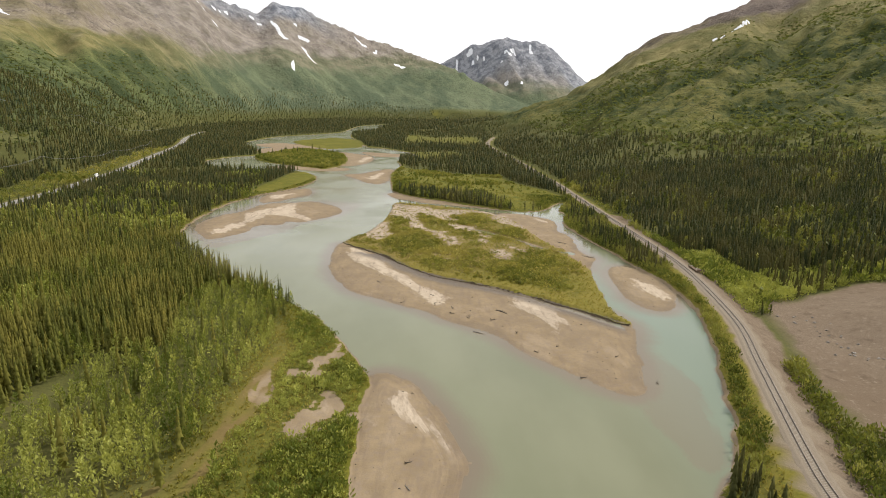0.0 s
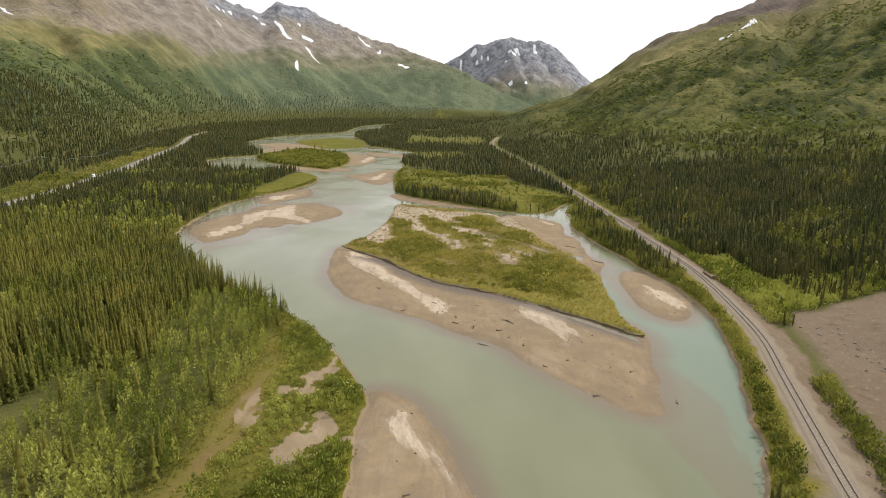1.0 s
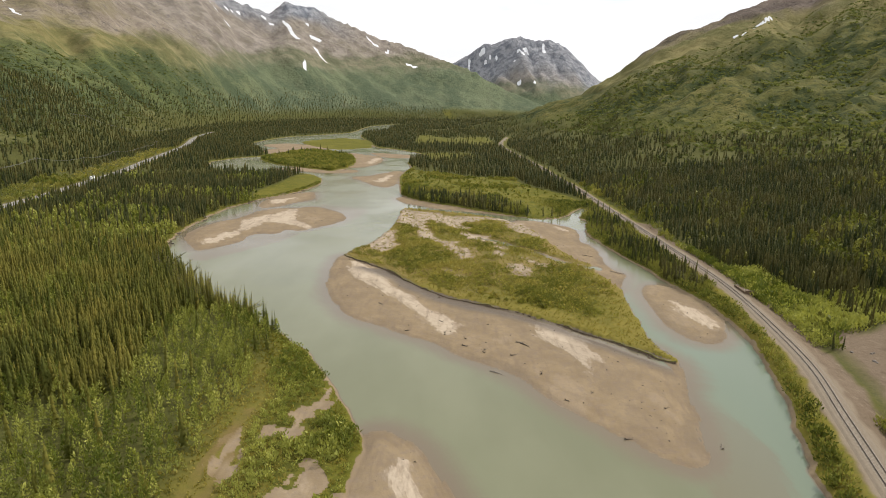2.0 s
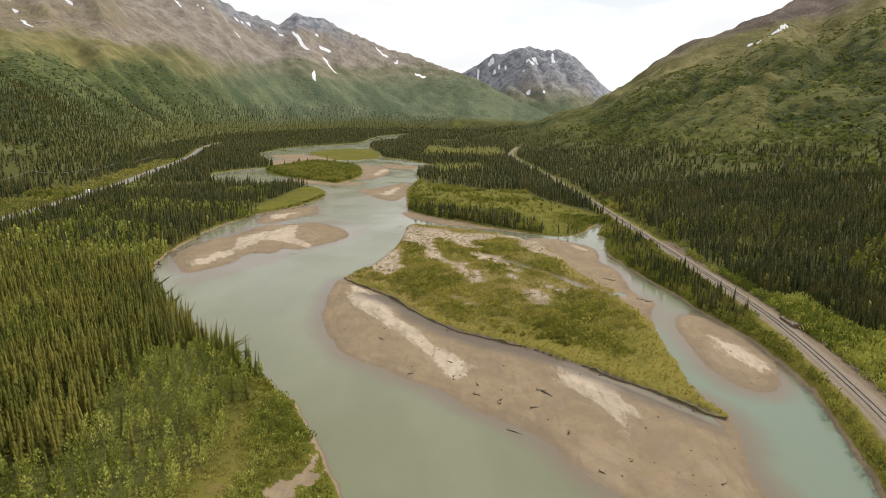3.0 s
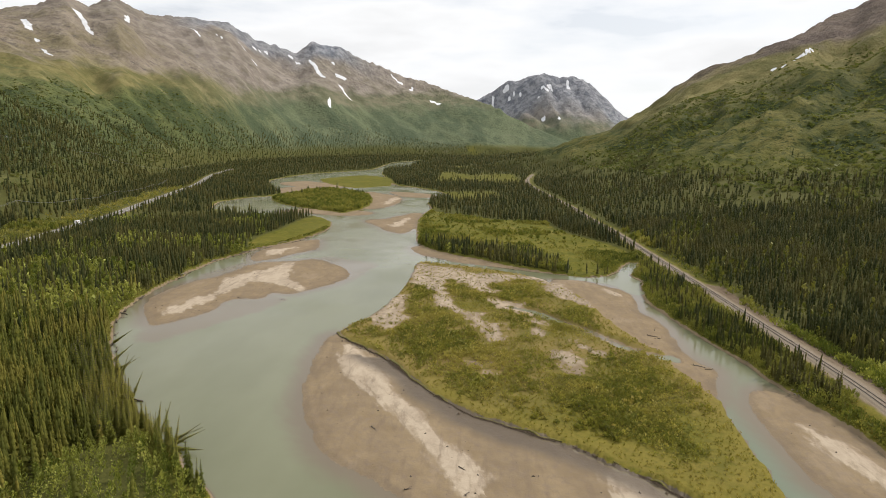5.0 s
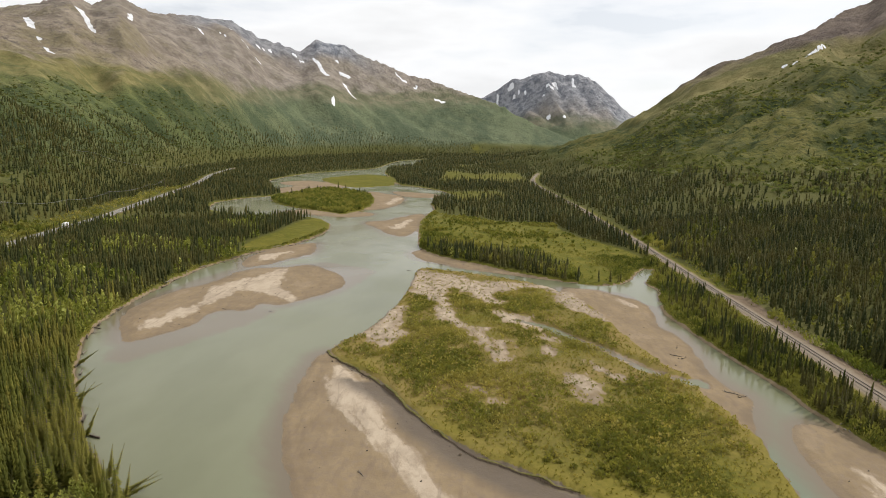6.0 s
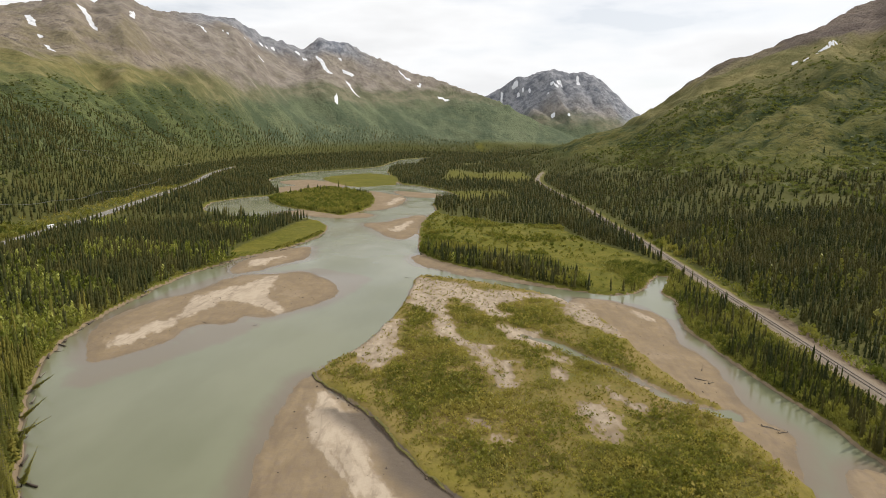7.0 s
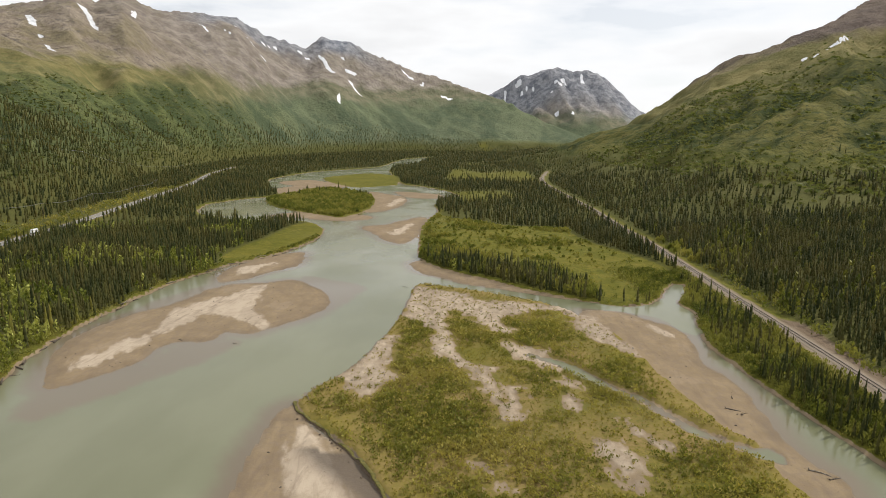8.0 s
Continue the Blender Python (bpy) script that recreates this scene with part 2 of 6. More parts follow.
GROUND = ground_material()
WATER = water_material()
# dark needles of older spruce, with cloud shade painted in as well
SPRUCE = leaf_material("spruce_needles", (0.040, 0.050, 0.016), (0.096, 0.102, 0.027), (0.135, 0.118, 0.033), 0.6, 0.40)
# lighter copy: sunlight painted into the needles of the near west forest
LIT_SPRUCE = leaf_material("lit_spruce_needles", (0.094, 0.104, 0.020), (0.205, 0.203, 0.038), (0.255, 0.222, 0.046), 0.6, 0.42)
POPLAR = leaf_material("poplar_leaves", (0.105, 0.132, 0.024), (0.330, 0.345, 0.066), (0.470, 0.475, 0.130), 0.5, 0.30)
ALDER = leaf_material("alder_leaves", (0.078, 0.096, 0.020), (0.235, 0.248, 0.050), (0.330, 0.315, 0.080), 0.5, 0.30)
WILLOW = leaf_material("willow_leaves", (0.140, 0.148, 0.032), (0.350, 0.335, 0.074), (0.435, 0.368, 0.115), 0.55, 0.45)
MEADOW_BUSH = leaf_material("meadow_bush_leaves", (0.120, 0.138, 0.030), (0.255, 0.262, 0.060), (0.330, 0.300, 0.085), 0.55, 0.4)
HILL_SCRUB = leaf_material("hillside_leaves", (0.105, 0.130, 0.044), (0.185, 0.205, 0.070), (0.205, 0.208, 0.080), 0.6, 0.45)
GRASS_BLADES = leaf_material("grass_blades", (0.185, 0.172, 0.030), (0.300, 0.265, 0.058), (0.390, 0.325, 0.100), 0.7, 0.4)
BARK = plain("bark", (0.070, 0.055, 0.042), (0.140, 0.115, 0.090), 6.0)
PALE_BARK = plain("pale_bark", (0.200, 0.185, 0.155), (0.330, 0.310, 0.270), 5.0)
DRIFT = plain("driftwood", (0.110, 0.090, 0.070), (0.300, 0.265, 0.220), 4.0)
DARK_DRIFT = plain("wet_driftwood", (0.055, 0.043, 0.033), (0.130, 0.104, 0.080), 4.0)
STEEL = plain("rail_steel", (0.060, 0.045, 0.038), (0.120, 0.095, 0.080), 9.0, 0.45, 0.6, 0.1)
SLEEPER = plain("sleeper_timber", (0.185, 0.152, 0.118), (0.320, 0.275, 0.220), 5.0)
BALLAST = plain("ballast", (0.150, 0.120, 0.086), (0.242, 0.198, 0.146), 7.0, 0.95, 0.0, 0.8)
ASPHALT = plain("worn_asphalt", (0.150, 0.142, 0.130), (0.210, 0.200, 0.182), 1.2, 0.9)
WHITE_LINE = plain("road_paint", (0.55, 0.53, 0.48), (0.70, 0.68, 0.60), 3.0)
YELLOW_LINE = plain("yellow_road_paint", (0.45, 0.30, 0.05), (0.55, 0.38, 0.08), 3.0)
TIMBER = plain("weathered_timber", (0.115, 0.078, 0.052), (0.225, 0.160, 0.110), 3.0)
WIRE = plain("aluminium_wire", (0.16, 0.16, 0.155), (0.24, 0.24, 0.23), 2.0, 0.6, 0.3, 0.0)
WHITE_PAINT = plain("white_car_paint", (0.78, 0.78, 0.77), (0.82, 0.82, 0.80), 2.0, 0.3, 0.0, 0.0)
DARK_GLASS = plain("dark_glass", (0.015, 0.018, 0.020), (0.03, 0.033, 0.036), 2.0, 0.08, 0.0, 0.0)
RUBBER = plain("tyre_rubber", (0.015, 0.015, 0.015), (0.03, 0.03, 0.03), 8.0)
EARTH = plain("bank_earth", (0.082, 0.060, 0.040), (0.165, 0.124, 0.086), 2.5, 0.95, 0.0, 0.8)


# ---- terrain functions ----
def hash2(ix, iy, seed):
    n = (ix.astype(np.int64) * 374761393 + iy.astype(np.int64) * 668265263 + seed * 974634777) & 0xFFFFFFFF
    n = ((n ^ (n >> 13)) * 1274126177) & 0xFFFFFFFF
    return ((n ^ (n >> 16)) & 0xFFFFFF) / float(0xFFFFFF)


def value_noise(x, y, seed):
    ix, iy = np.floor(x), np.floor(y)
    fx, fy = x - ix, y - iy
    fx, fy = fx * fx * (3 - 2 * fx), fy * fy * (3 - 2 * fy)
    a, b = hash2(ix, iy, seed), hash2(ix + 1, iy, seed)
    c, d = hash2(ix, iy + 1, seed), hash2(ix + 1, iy + 1, seed)
    return (a + (b - a) * fx) * (1 - fy) + (c + (d - c) * fx) * fy


def fbm(x, y, size, octaves=4, seed=1, gain=0.5):
    """Smooth noise of about -1 to 1 with features of the given size in metres."""
    x, y = np.asarray(x, float) / size, np.asarray(y, float) / size
    total, amp, norm = 0.0, 1.0, 0.0
    for k in range(octaves):
        total = total + amp * (2 * value_noise(x + 17.3 * k, y - 9.1 * k, seed + k) - 1)
        norm += amp
        amp *= gain
        x, y = x * 1.93 + y * 0.41, y * 1.93 - x * 0.41
    return total / norm * 1.6


def sstep(a, b, v):
    t = np.clip((np.asarray(v, float) - a) / (b - a), 0, 1)
    return t * t * (3 - 2 * t)


def rounded(points, closed=True, cuts=4):
    """A smooth line through control points."""
    p = np.array(points, float)
    n = len(p)
    out = []
    for i in range(n if closed else n - 1):
        if closed:
            a, b, c, d = p[i - 1], p[i], p[(i + 1) % n], p[(i + 2) % n]
        else:
            a, b, c, d = p[max(i - 1, 0)], p[i], p[i + 1], p[min(i + 2, n - 1)]
        for k in range(cuts):
            t = k / cuts
            out.append(b + 0.5 * t * (c - a + t * (2 * a - 5 * b + 4 * c - d + t * (3 * (b - c) + d - a))))
    if not closed:
        out.append(p[-1])
    return np.array(out)


def line_distance(x, y, line, reach=60.0):
    """Distance to a polyline, and the fraction of its length at the nearest place."""
    best = np.full(x.shape, reach)
    at = np.zeros(x.shape)
    box = (x > line[:, 0].min() - reach) & (x < line[:, 0].max() + reach) & (y > line[:, 1].min() - reach) & (y < line[:, 1].max() + reach)
    px, py = x[box], y[box]
    b, a = best[box], at[box]
    for i in range(len(line) - 1):
        (x0, y0), (x1, y1) = line[i], line[i + 1]
        near = (px > min(x0, x1) - reach) & (px < max(x0, x1) + reach) & (py > min(y0, y1) - reach) & (py < max(y0, y1) + reach)
        if not near.any():
            continue
        qx, qy = px[near], py[near]
        dx, dy = x1 - x0, y1 - y0
        t = np.clip(((qx - x0) * dx + (qy - y0) * dy) / (dx * dx + dy * dy + 1e-9), 0, 1)
        d = np.hypot(qx - x0 - t * dx, qy - y0 - t * dy)
        closer = d < b[near]
        idx = np.flatnonzero(near)[closer]
        b[idx] = d[closer]
        a[idx] = (i + t[closer]) / (len(line) - 1)
    best[box], at[box] = b, a
    return best, at


def inside(x, y, poly, reach=60.0):
    """Signed distance to a closed outline: positive inside, held within the reach."""
    ring = np.vstack([poly, poly[:1]])
    d, _ = line_distance(x, y, ring, reach)
    odd = np.zeros(x.shape, bool)
    box = (x > poly[:, 0].min()) & (x < poly[:, 0].max()) & (y > poly[:, 1].min()) & (y < poly[:, 1].max())
    px, py = x[box], y[box]
    o = np.zeros(px.shape, bool)
    for (x0, y0), (x1, y1) in zip(ring[:-1], ring[1:]):
        if y0 != y1:
            o ^= ((y0 > py) != (y1 > py)) & (px < (x1 - x0) * (py - y0) / (y1 - y0) + x0)
    odd[box] = o
    return np.where(odd, d, -d)


# ---- plan of the valley (metres; x to the east bank, y up the valley) ----
LEFT_BANK = [(-8, -180), (-10, -60), (-13, 20), (-15, 75), (-15, 90), (-28, 116), (-34, 129), (-43, 141), (-52, 151), (-68, 166),
             (-84, 181), (-101, 202), (-117, 224), (-129, 243), (-136, 258), (-141, 273), (-145, 291), (-147, 325), (-148, 348),
             (-147, 369), (-143, 386), (-138, 412), (-125, 437), (-116, 470), (-113, 512), (-121, 553), (-138, 583), (-155, 592),
             (-178, 588), (-214, 597), (-255, 622), (-275, 655), (-290, 705), (-286, 735), (-276, 770), (-258, 798), (-256, 835), (-293, 908)]
LEFT_BANK_FAR = [(-351, 1048), (-372, 1151), (-368, 1357), (-318, 1509), (-270, 1696), (-285, 2057), (-290, 2386), (-225, 2700)]
RIGHT_BANK_FAR = [(-150, 2700), (-195, 2300), (-190, 1938), (-233, 1785), (-211, 1485), (-169, 1263), (-126, 1063), (-88, 1009), (-43, 933),
                  (-20, 850), (-36, 817), (-45, 749), (-37, 681), (-41, 636), (-43, 581), (-38, 510), (-35, 478), (-30, 443)]
RIGHT_BANK = [(-17, 419), (5, 399), (19, 385), (35, 370), (51, 360), (65, 354), (81, 358), (93, 378), (103, 396), (109, 394), (102, 375),
              (95, 359), (96, 345), (90, 322), (87, 301), (88, 285), (89, 268), (92, 252), (94, 240), (96, 222), (98, 203), (101, 185),
              (101, 168), (100, 149), (91, 120), (84, 99), (77, 82), (71, 66), (64, 53), (57, 43), (48, 22), (42, -20), (40, -90), (42, -180)]
RIVER = np.vstack([rounded(LEFT_BANK + LEFT_BANK_FAR, False, 3), rounded(RIGHT_BANK_FAR + RIGHT_BANK, False, 3)])
ISLAND = rounded([(-45, 249), (-33, 235), (-20, 219), (-8, 201), (4, 186), (13, 181), (29, 171), (42, 159), (56, 145), (69, 131), (68, 142),
                  (68, 160), (72, 187), (73, 205), (70, 222), (73, 234), (67, 242), (62, 262), (60, 285), (57, 305), (50, 325), (40, 346), (25, 360),
                  (5, 371), (-12, 380), (-26, 379), (-27, 340), (-30, 305), (-36, 273)], cuts=3)
BUSH_ISLAND = rounded([(-249, 768), (-244, 813), (-236, 883), (-219, 930), (-176, 896), (-138, 843), (-118, 773), (-110, 698),
                       (-114, 648), (-123, 620), (-144, 635), (-166, 653), (-190, 673), (-221, 711)])
GRASS_ISLAND = rounded([(-284, 1150), (-194, 976), (-147, 1010), (-130, 1052), (-164, 1252), (-226, 1340), (-270, 1262)])
MAIN_BAR = [(-44, 246), (-44, 221), (-42, 201), (-37, 185), (-31, 172), (-25, 164), (-15, 157), (-1, 145), (16, 129), (28, 118), (36, 104), (45, 93), (50, 87),
            (54, 85), (58, 95), (62, 113), (67, 132), (50, 155), (8, 190), (-25, 228)]
EAST_BAR = [(60, 346), (70, 336), (79, 321), (79, 306), (76, 289), (79, 272), (79, 254), (77, 242), (77, 231), (79, 222), (77, 212), (72, 205), (60, 235), (56, 290), (48, 336)]
TIP_BAR = [(87, 204), (94, 203), (97, 189), (97, 170), (93, 156), (86, 148), (81, 154), (80, 168), (82, 187)]
WEST_BAR = [(-117, 253), (-124, 262), (-132, 275), (-137, 288), (-137, 306), (-132, 321), (-126, 333), (-122, 358), (-114, 370), (-101, 374), (-90, 381), (-78, 371),
            (-65, 352), (-62, 337), (-66, 326), (-73, 314), (-80, 304), (-89, 303), (-92, 294), (-102, 292), (-106, 285), (-106, 275), (-109, 266)]
SPIT = [(-125, 378), (-130, 399), (-128, 420), (-122, 440), (-108, 453), (-100, 425), (-104, 409), (-112, 398), (-118, 385)]
MID_BAR = [(-90, 568), (-72, 587), (-50, 635), (-45, 598), (-44, 536), (-49, 498), (-60, 508), (-76, 540)]
BUSH_BAR = [(-147, 893), (-114, 857), (-90, 822), (-82, 745), (-91, 690), (-106, 668), (-125, 700), (-140, 820)]
BUSH_FOOT = [(-190, 628), (-165, 622), (-122, 604), (-98, 618), (-106, 640), (-140, 640), (-170, 655)]
NEAR_BAR = [(-13, 91), (-6, 87), (-2, 78), (2, 67), (5, 57), (6, 51), (4, 40), (-2, 15), (-16, 10), (-18, 70)]
FAR_BAR = [(-290, 915), (-262, 1000), (-215, 985), (-205, 940), (-243, 880), (-256, 840)]
FLATS = [(-330, 1050), (-300, 1110), (-240, 1050), (-200, 985), (-236, 965), (-285, 985)]
EAST_FLAT = [(-110, 905), (-50, 872), (-50, 822), (-84, 828)]
SIDE_MUD = [(-27, 436), (-10, 412), (14, 392), (30, 376), (48, 364), (40, 361), (20, 374), (0, 386), (-20, 404), (-32, 425)]
SANDS = [rounded(p) for p in (MAIN_BAR, EAST_BAR, TIP_BAR, WEST_BAR, SPIT, MID_BAR, BUSH_BAR, BUSH_FOOT, NEAR_BAR, FAR_BAR, FLATS, EAST_FLAT, SIDE_MUD)]
# sand just under the water, beside the bars
SHOALS = [rounded(p) for p in (
    [(-116, 253), (-102, 270), (-96, 290), (-80, 293), (-86, 274), (-95, 257), (-101, 243), (-108, 234), (-116, 240)],
    [(-90, 388), (-66, 383), (-52, 372), (-56, 343), (-64, 328)],
    [(-137, 310), (-136, 345), (-127, 372), (-120, 388), (-119, 370), (-125, 344), (-131, 322)],
    [(60, 105), (53, 86), (54, 76), (56, 62), (58, 52), (63, 58), (68, 72), (70, 92), (66, 108)])]
TRACK = rounded([(60, -40), (67, 5), (74, 39), (77, 50), (83, 68), (93, 97), (102, 123), (108, 151), (113, 181), (116, 210), (117.5, 257), (119, 314),
                 (120.5, 400), (123, 515), (121, 571), (123, 711), (119, 873), (117, 1084), (129, 1244), (173, 1527)], False, 8)
ROAD = rounded([(-262, 120), (-270, 220), (-281, 325), (-288, 391), (-304, 470), (-318, 540), (-346, 640), (-372, 735), (-430, 945), (-520, 1200), (-600, 1500)], False, 6)
MEADOW = rounded([(-31, 446), (-42, 572), (-38, 660), (-20, 628), (30, 588), (75, 572), (77, 545), (88, 498), (104, 461), (111, 422), (101, 396),
                  (90, 380), (79, 362), (60, 361), (45, 372), (25, 394), (0, 414)])
GRASS_POINT = rounded([(-140, 414), (-125, 437), (-116, 470), (-113, 512), (-121, 553), (-138, 583), (-148, 560), (-146, 500), (-150, 440)])
PIT = rounded([(125, 143), (150, 158), (190, 170), (215, 130), (180, 70), (110, 58), (101, 78), (112, 105)])
TRAIL = rounded([(-51, 36), (-46, 50), (-44, 61), (-44, 73), (-44, 82), (-42, 98), (-44, 114), (-49, 136)], False, 5)
TRAIL_FORK = rounded([(-44, 36), (-42, 51), (-43, 61), (-40, 70), (-40, 82)], False, 5)
CLEARINGS = [rounded(p) for p in (
    [(-42, 96), (-40, 91), (-39, 85), (-38, 76), (-41, 76), (-43, 82), (-43, 89)],
    [(-30, 65), (-27, 71), (-25, 79), (-21, 80), (-18, 73), (-23, 66), (-26, 61), (-28, 61)],
    [(-27, 117), (-23, 109), (-25, 102), (-28, 95), (-30, 89), (-32, 95), (-29, 104)],
    [(-17, 69), (-14, 76), (-9, 84), (-6, 79), (-11, 67)],
    [(-38, 92), (-35, 96), (-33, 92), (-36, 88)])]
BARE_NORTH = [(-28, 374), (-8, 367), (13, 353), (32, 349), (45, 343), (29, 337), (17, 330), (15, 309), (7, 312), (1, 328), (-6, 332), (-8, 317), (-12, 310), (-19, 319), (-27, 324)]
BARE_SHORE = [(-26, 308), (-34, 287), (-38, 268), (-37, 257), (-31, 250), (-25, 248), (-21, 253), (-21, 269), (-24, 293)]
BARE_MID = [(-12, 314), (-4, 301), (2, 281), (8, 274), (11, 260), (14, 249), (11, 242), (7, 252), (3, 267), (-3, 277), (-8, 284), (-12, 300)]
BARE_SPURS = ([(13, 299), (26, 294), (32, 277), (33, 261), (29, 267), (23, 281), (14, 285)], [(11, 260), (18, 261), (16, 245), (10, 240)],
              [(29, 264), (33, 253), (31, 244), (28, 250)], [(31, 241), (35, 237), (39, 232), (42, 229), (38, 217), (34, 217), (32, 226), (30, 231)],
              [(41, 246), (46, 239), (49, 230), (46, 229), (41, 237)], [(4, 221), (10, 221), (12, 213), (6, 213)],
              [(42, 342), (54, 335), (58, 301), (63, 286), (53, 292), (44, 303), (40, 322)])
BARE_ISLAND = [rounded(p) for p in (BARE_NORTH, BARE_SHORE, BARE_MID, *BARE_SPURS)]
BACK_CHANNEL = rounded([(72, 231), (65, 235), (60, 240), (55, 248), (50, 258), (44, 264), (39, 272), (32, 282), (22, 290)], False, 4)
SIDE_CHANNEL = rounded([(-32, 399), (-9, 382), (19, 369), (43, 357), (66, 349), (83, 341), (87, 322)], False, 4)
DRY_MAIN = [(-41, 234), (-35, 211), (-27, 201), (-18, 187), (-10, 175), (-6, 164), (1, 155), (6, 150), (10, 157), (4, 166), (-2, 174), (-6, 182), (-9, 189), (-15, 198), (-21, 212), (-31, 230)]
DRY_EAST = [(33, 163), (40, 163), (46, 150), (47, 134), (43, 121), (39, 128), (35, 138), (31, 150)]
DRY_WEST = [(-121, 261), (-127, 275), (-121, 281), (-119, 292), (-116, 298), (-121, 318), (-120, 335), (-113, 346), (-106, 365), (-99, 375), (-93, 351), (-88, 331), (-73, 310),
            (-78, 305), (-96, 318), (-104, 320), (-105, 309), (-108, 299), (-111, 293), (-112, 280), (-112, 269), (-116, 262)]
DRY_SPOTS = ([(88, 186), (95, 176), (94, 160), (90, 158), (87, 170)], [(-124, 389), (-129, 406), (-121, 417), (-112, 424), (-113, 408), (-118, 387)],
             [(-5, 82), (1, 68), (5, 55), (4, 50), (-1, 62), (-6, 74)], [(-66, 540), (-54, 600), (-50, 590), (-54, 530)],
             [(70, 334), (77, 322), (75, 312), (70, 324)], [(74, 300), (76, 287), (73, 288)], [(-84, 800), (-90, 720), (-98, 720), (-98, 800)])
DRY_SILT = [rounded(p) for p in (DRY_MAIN, DRY_EAST, DRY_WEST, *DRY_SPOTS)]

# the mountains: bearing from the path's middle, distance of foot and crest, height of the crest
WEST = np.array([(-180, 300, 2600, 420), (-90, 330, 2600, 560), (-50, 400, 3100, 600), (-38.6, 480, 3300, 615), (-36.4, 540, 3350, 654), (-34.5, 680, 3500, 741),
                 (-33, 800, 3600, 721), (-31, 1000, 3700, 796), (-28.9, 1250, 3800, 751), (-25.4, 1700, 3950, 781), (-22.2, 2150, 4100, 802),
                 (-19.8, 2450, 4200, 732), (-16.3, 2800, 4300, 674), (-14.8, 2920, 4350, 757), (-12.2, 3080, 4420, 735), (-10, 3180, 4450, 665),
                 (-6.8, 3250, 4450, 571), (-3.2, 3300, 4400, 490)])
WEST_END = np.array([(0.7, 3300, 4200, 378), (3.2, 3280, 4100, 290), (6, 3250, 4000, 181), (9, 3250, 3900, 104), (12, 3250, 3900, 40), (15, 3250, 3900, 0), (180, 300, 2600, 0)])
WEST = np.vstack([WEST, WEST_END])
PEAK = np.array([(-180, 4100, 4820, 0), (-9, 4100, 4820, 0), (-4, 4150, 4820, 205), (0.9, 4100, 4820, 437), (3.1, 4000, 4820, 560), (5.2, 3900, 4820, 584), (7.1, 3850, 4820, 641),
                 (8.7, 3800, 4820, 593), (9.8, 3800, 4820, 619), (11.65, 3800, 4820, 539), (13.3, 3800, 4820, 407), (14.8, 3800, 4820, 299),
                 (18, 3800, 4820, 205), (24, 3800, 4820, 205), (40, 3800, 4820, 0), (180, 3800, 4820, 0)])
EAST = np.array([(-180, 300, 2600, 0), (2, 2200, 2600, 0), (5, 1850, 2000, 25), (8.8, 900, 1900, 69), (11.9, 560, 1900, 107), (14.9, 430, 1900, 159), (17.3, 370, 1900, 219),
                 (20, 325, 1900, 284), (24, 275, 1900, 329), (28.4, 238, 1950, 402), (31.6, 210, 2240, 505), (36, 182, 2240, 575), (45, 152, 2240, 660),
                 (60, 135, 2240, 720), (90, 125, 2240, 600), (180, 300, 2600, 0)])


# snow patches: two ends and half a width
SNOW_WEST = [(-1747, 2330, -1617, 2180, 22), (-1550, 2123, -1520, 2088, 12), (-1481, 2060, -1412, 2002, 14), (-1699, 2558, -1598, 2455, 24), (-1598, 2455, -1485, 2344, 16), (-1738, 3031, -1605, 2794, 23),
             (-1377, 2459, -1358, 2473, 9), (-1591, 3396, -1472, 3255, 10), (-1482, 3476, -1427, 3453, 12), (-1436, 3654, -1354, 3607, 15), (-1346, 3585, -1253, 3576, 21)]
SNOW_WEST += [(-1386, 3831, -1323, 3935, 16), (-1229, 4032, -1116, 3998, 18), (-1080, 4035, -956, 3858, 41), (-885, 4008, -833, 3998, 31), (-943, 4131, -912, 4082, 19), (-845, 3908, -752, 3762, 20),
             (-837, 3550, -814, 3453, 12), (-571, 4372, -492, 4309, 22), (-401, 4302, -415, 4244, 19), (-259, 4172, -201, 4129, 21), (-1490, 3646, -1462, 3659, 11)]
SNOW_PEAK = [(241, 4819, 205, 4796, 17), (196, 4791, 190, 4700, 12), (290, 4803, 316, 4773, 28), (331, 4705, 274, 4695, 14), (370, 4716, 339, 4682, 11), (421, 4686, 402, 4661, 11),
             (546, 4598, 594, 4522, 17), (622, 4648, 649, 4610, 17), (773, 4695, 770, 4610, 20), (527, 4511, 530, 4494, 11), (441, 4526, 436, 4515, 11), (532, 4287, 555, 4271, 11),
             (625, 4201, 648, 4191, 11), (930, 4431, 937, 4418, 11)]
SNOW_EAST = [(730, 1501, 737, 1497, 6), (706, 1406, 714, 1408, 6), (724, 1401, 740, 1419, 5), (749, 1414, 775, 1425, 9), (717, 1591, 722, 1589, 4), (1090, 1682, 1103, 1678, 7)]


def mountain(table, az, r, power):
    foot, crest, top = (np.interp(az, table[:, 0], table[:, k]) for k in (1, 2, 3))
    v = (r - foot) / (crest - foot)
    return top * np.where(v < 1, np.clip(v, 0, 1) ** power, 1 - 0.55 * np.clip(v - 1, 0, 1)), np.clip(v, 0, 1.3), top


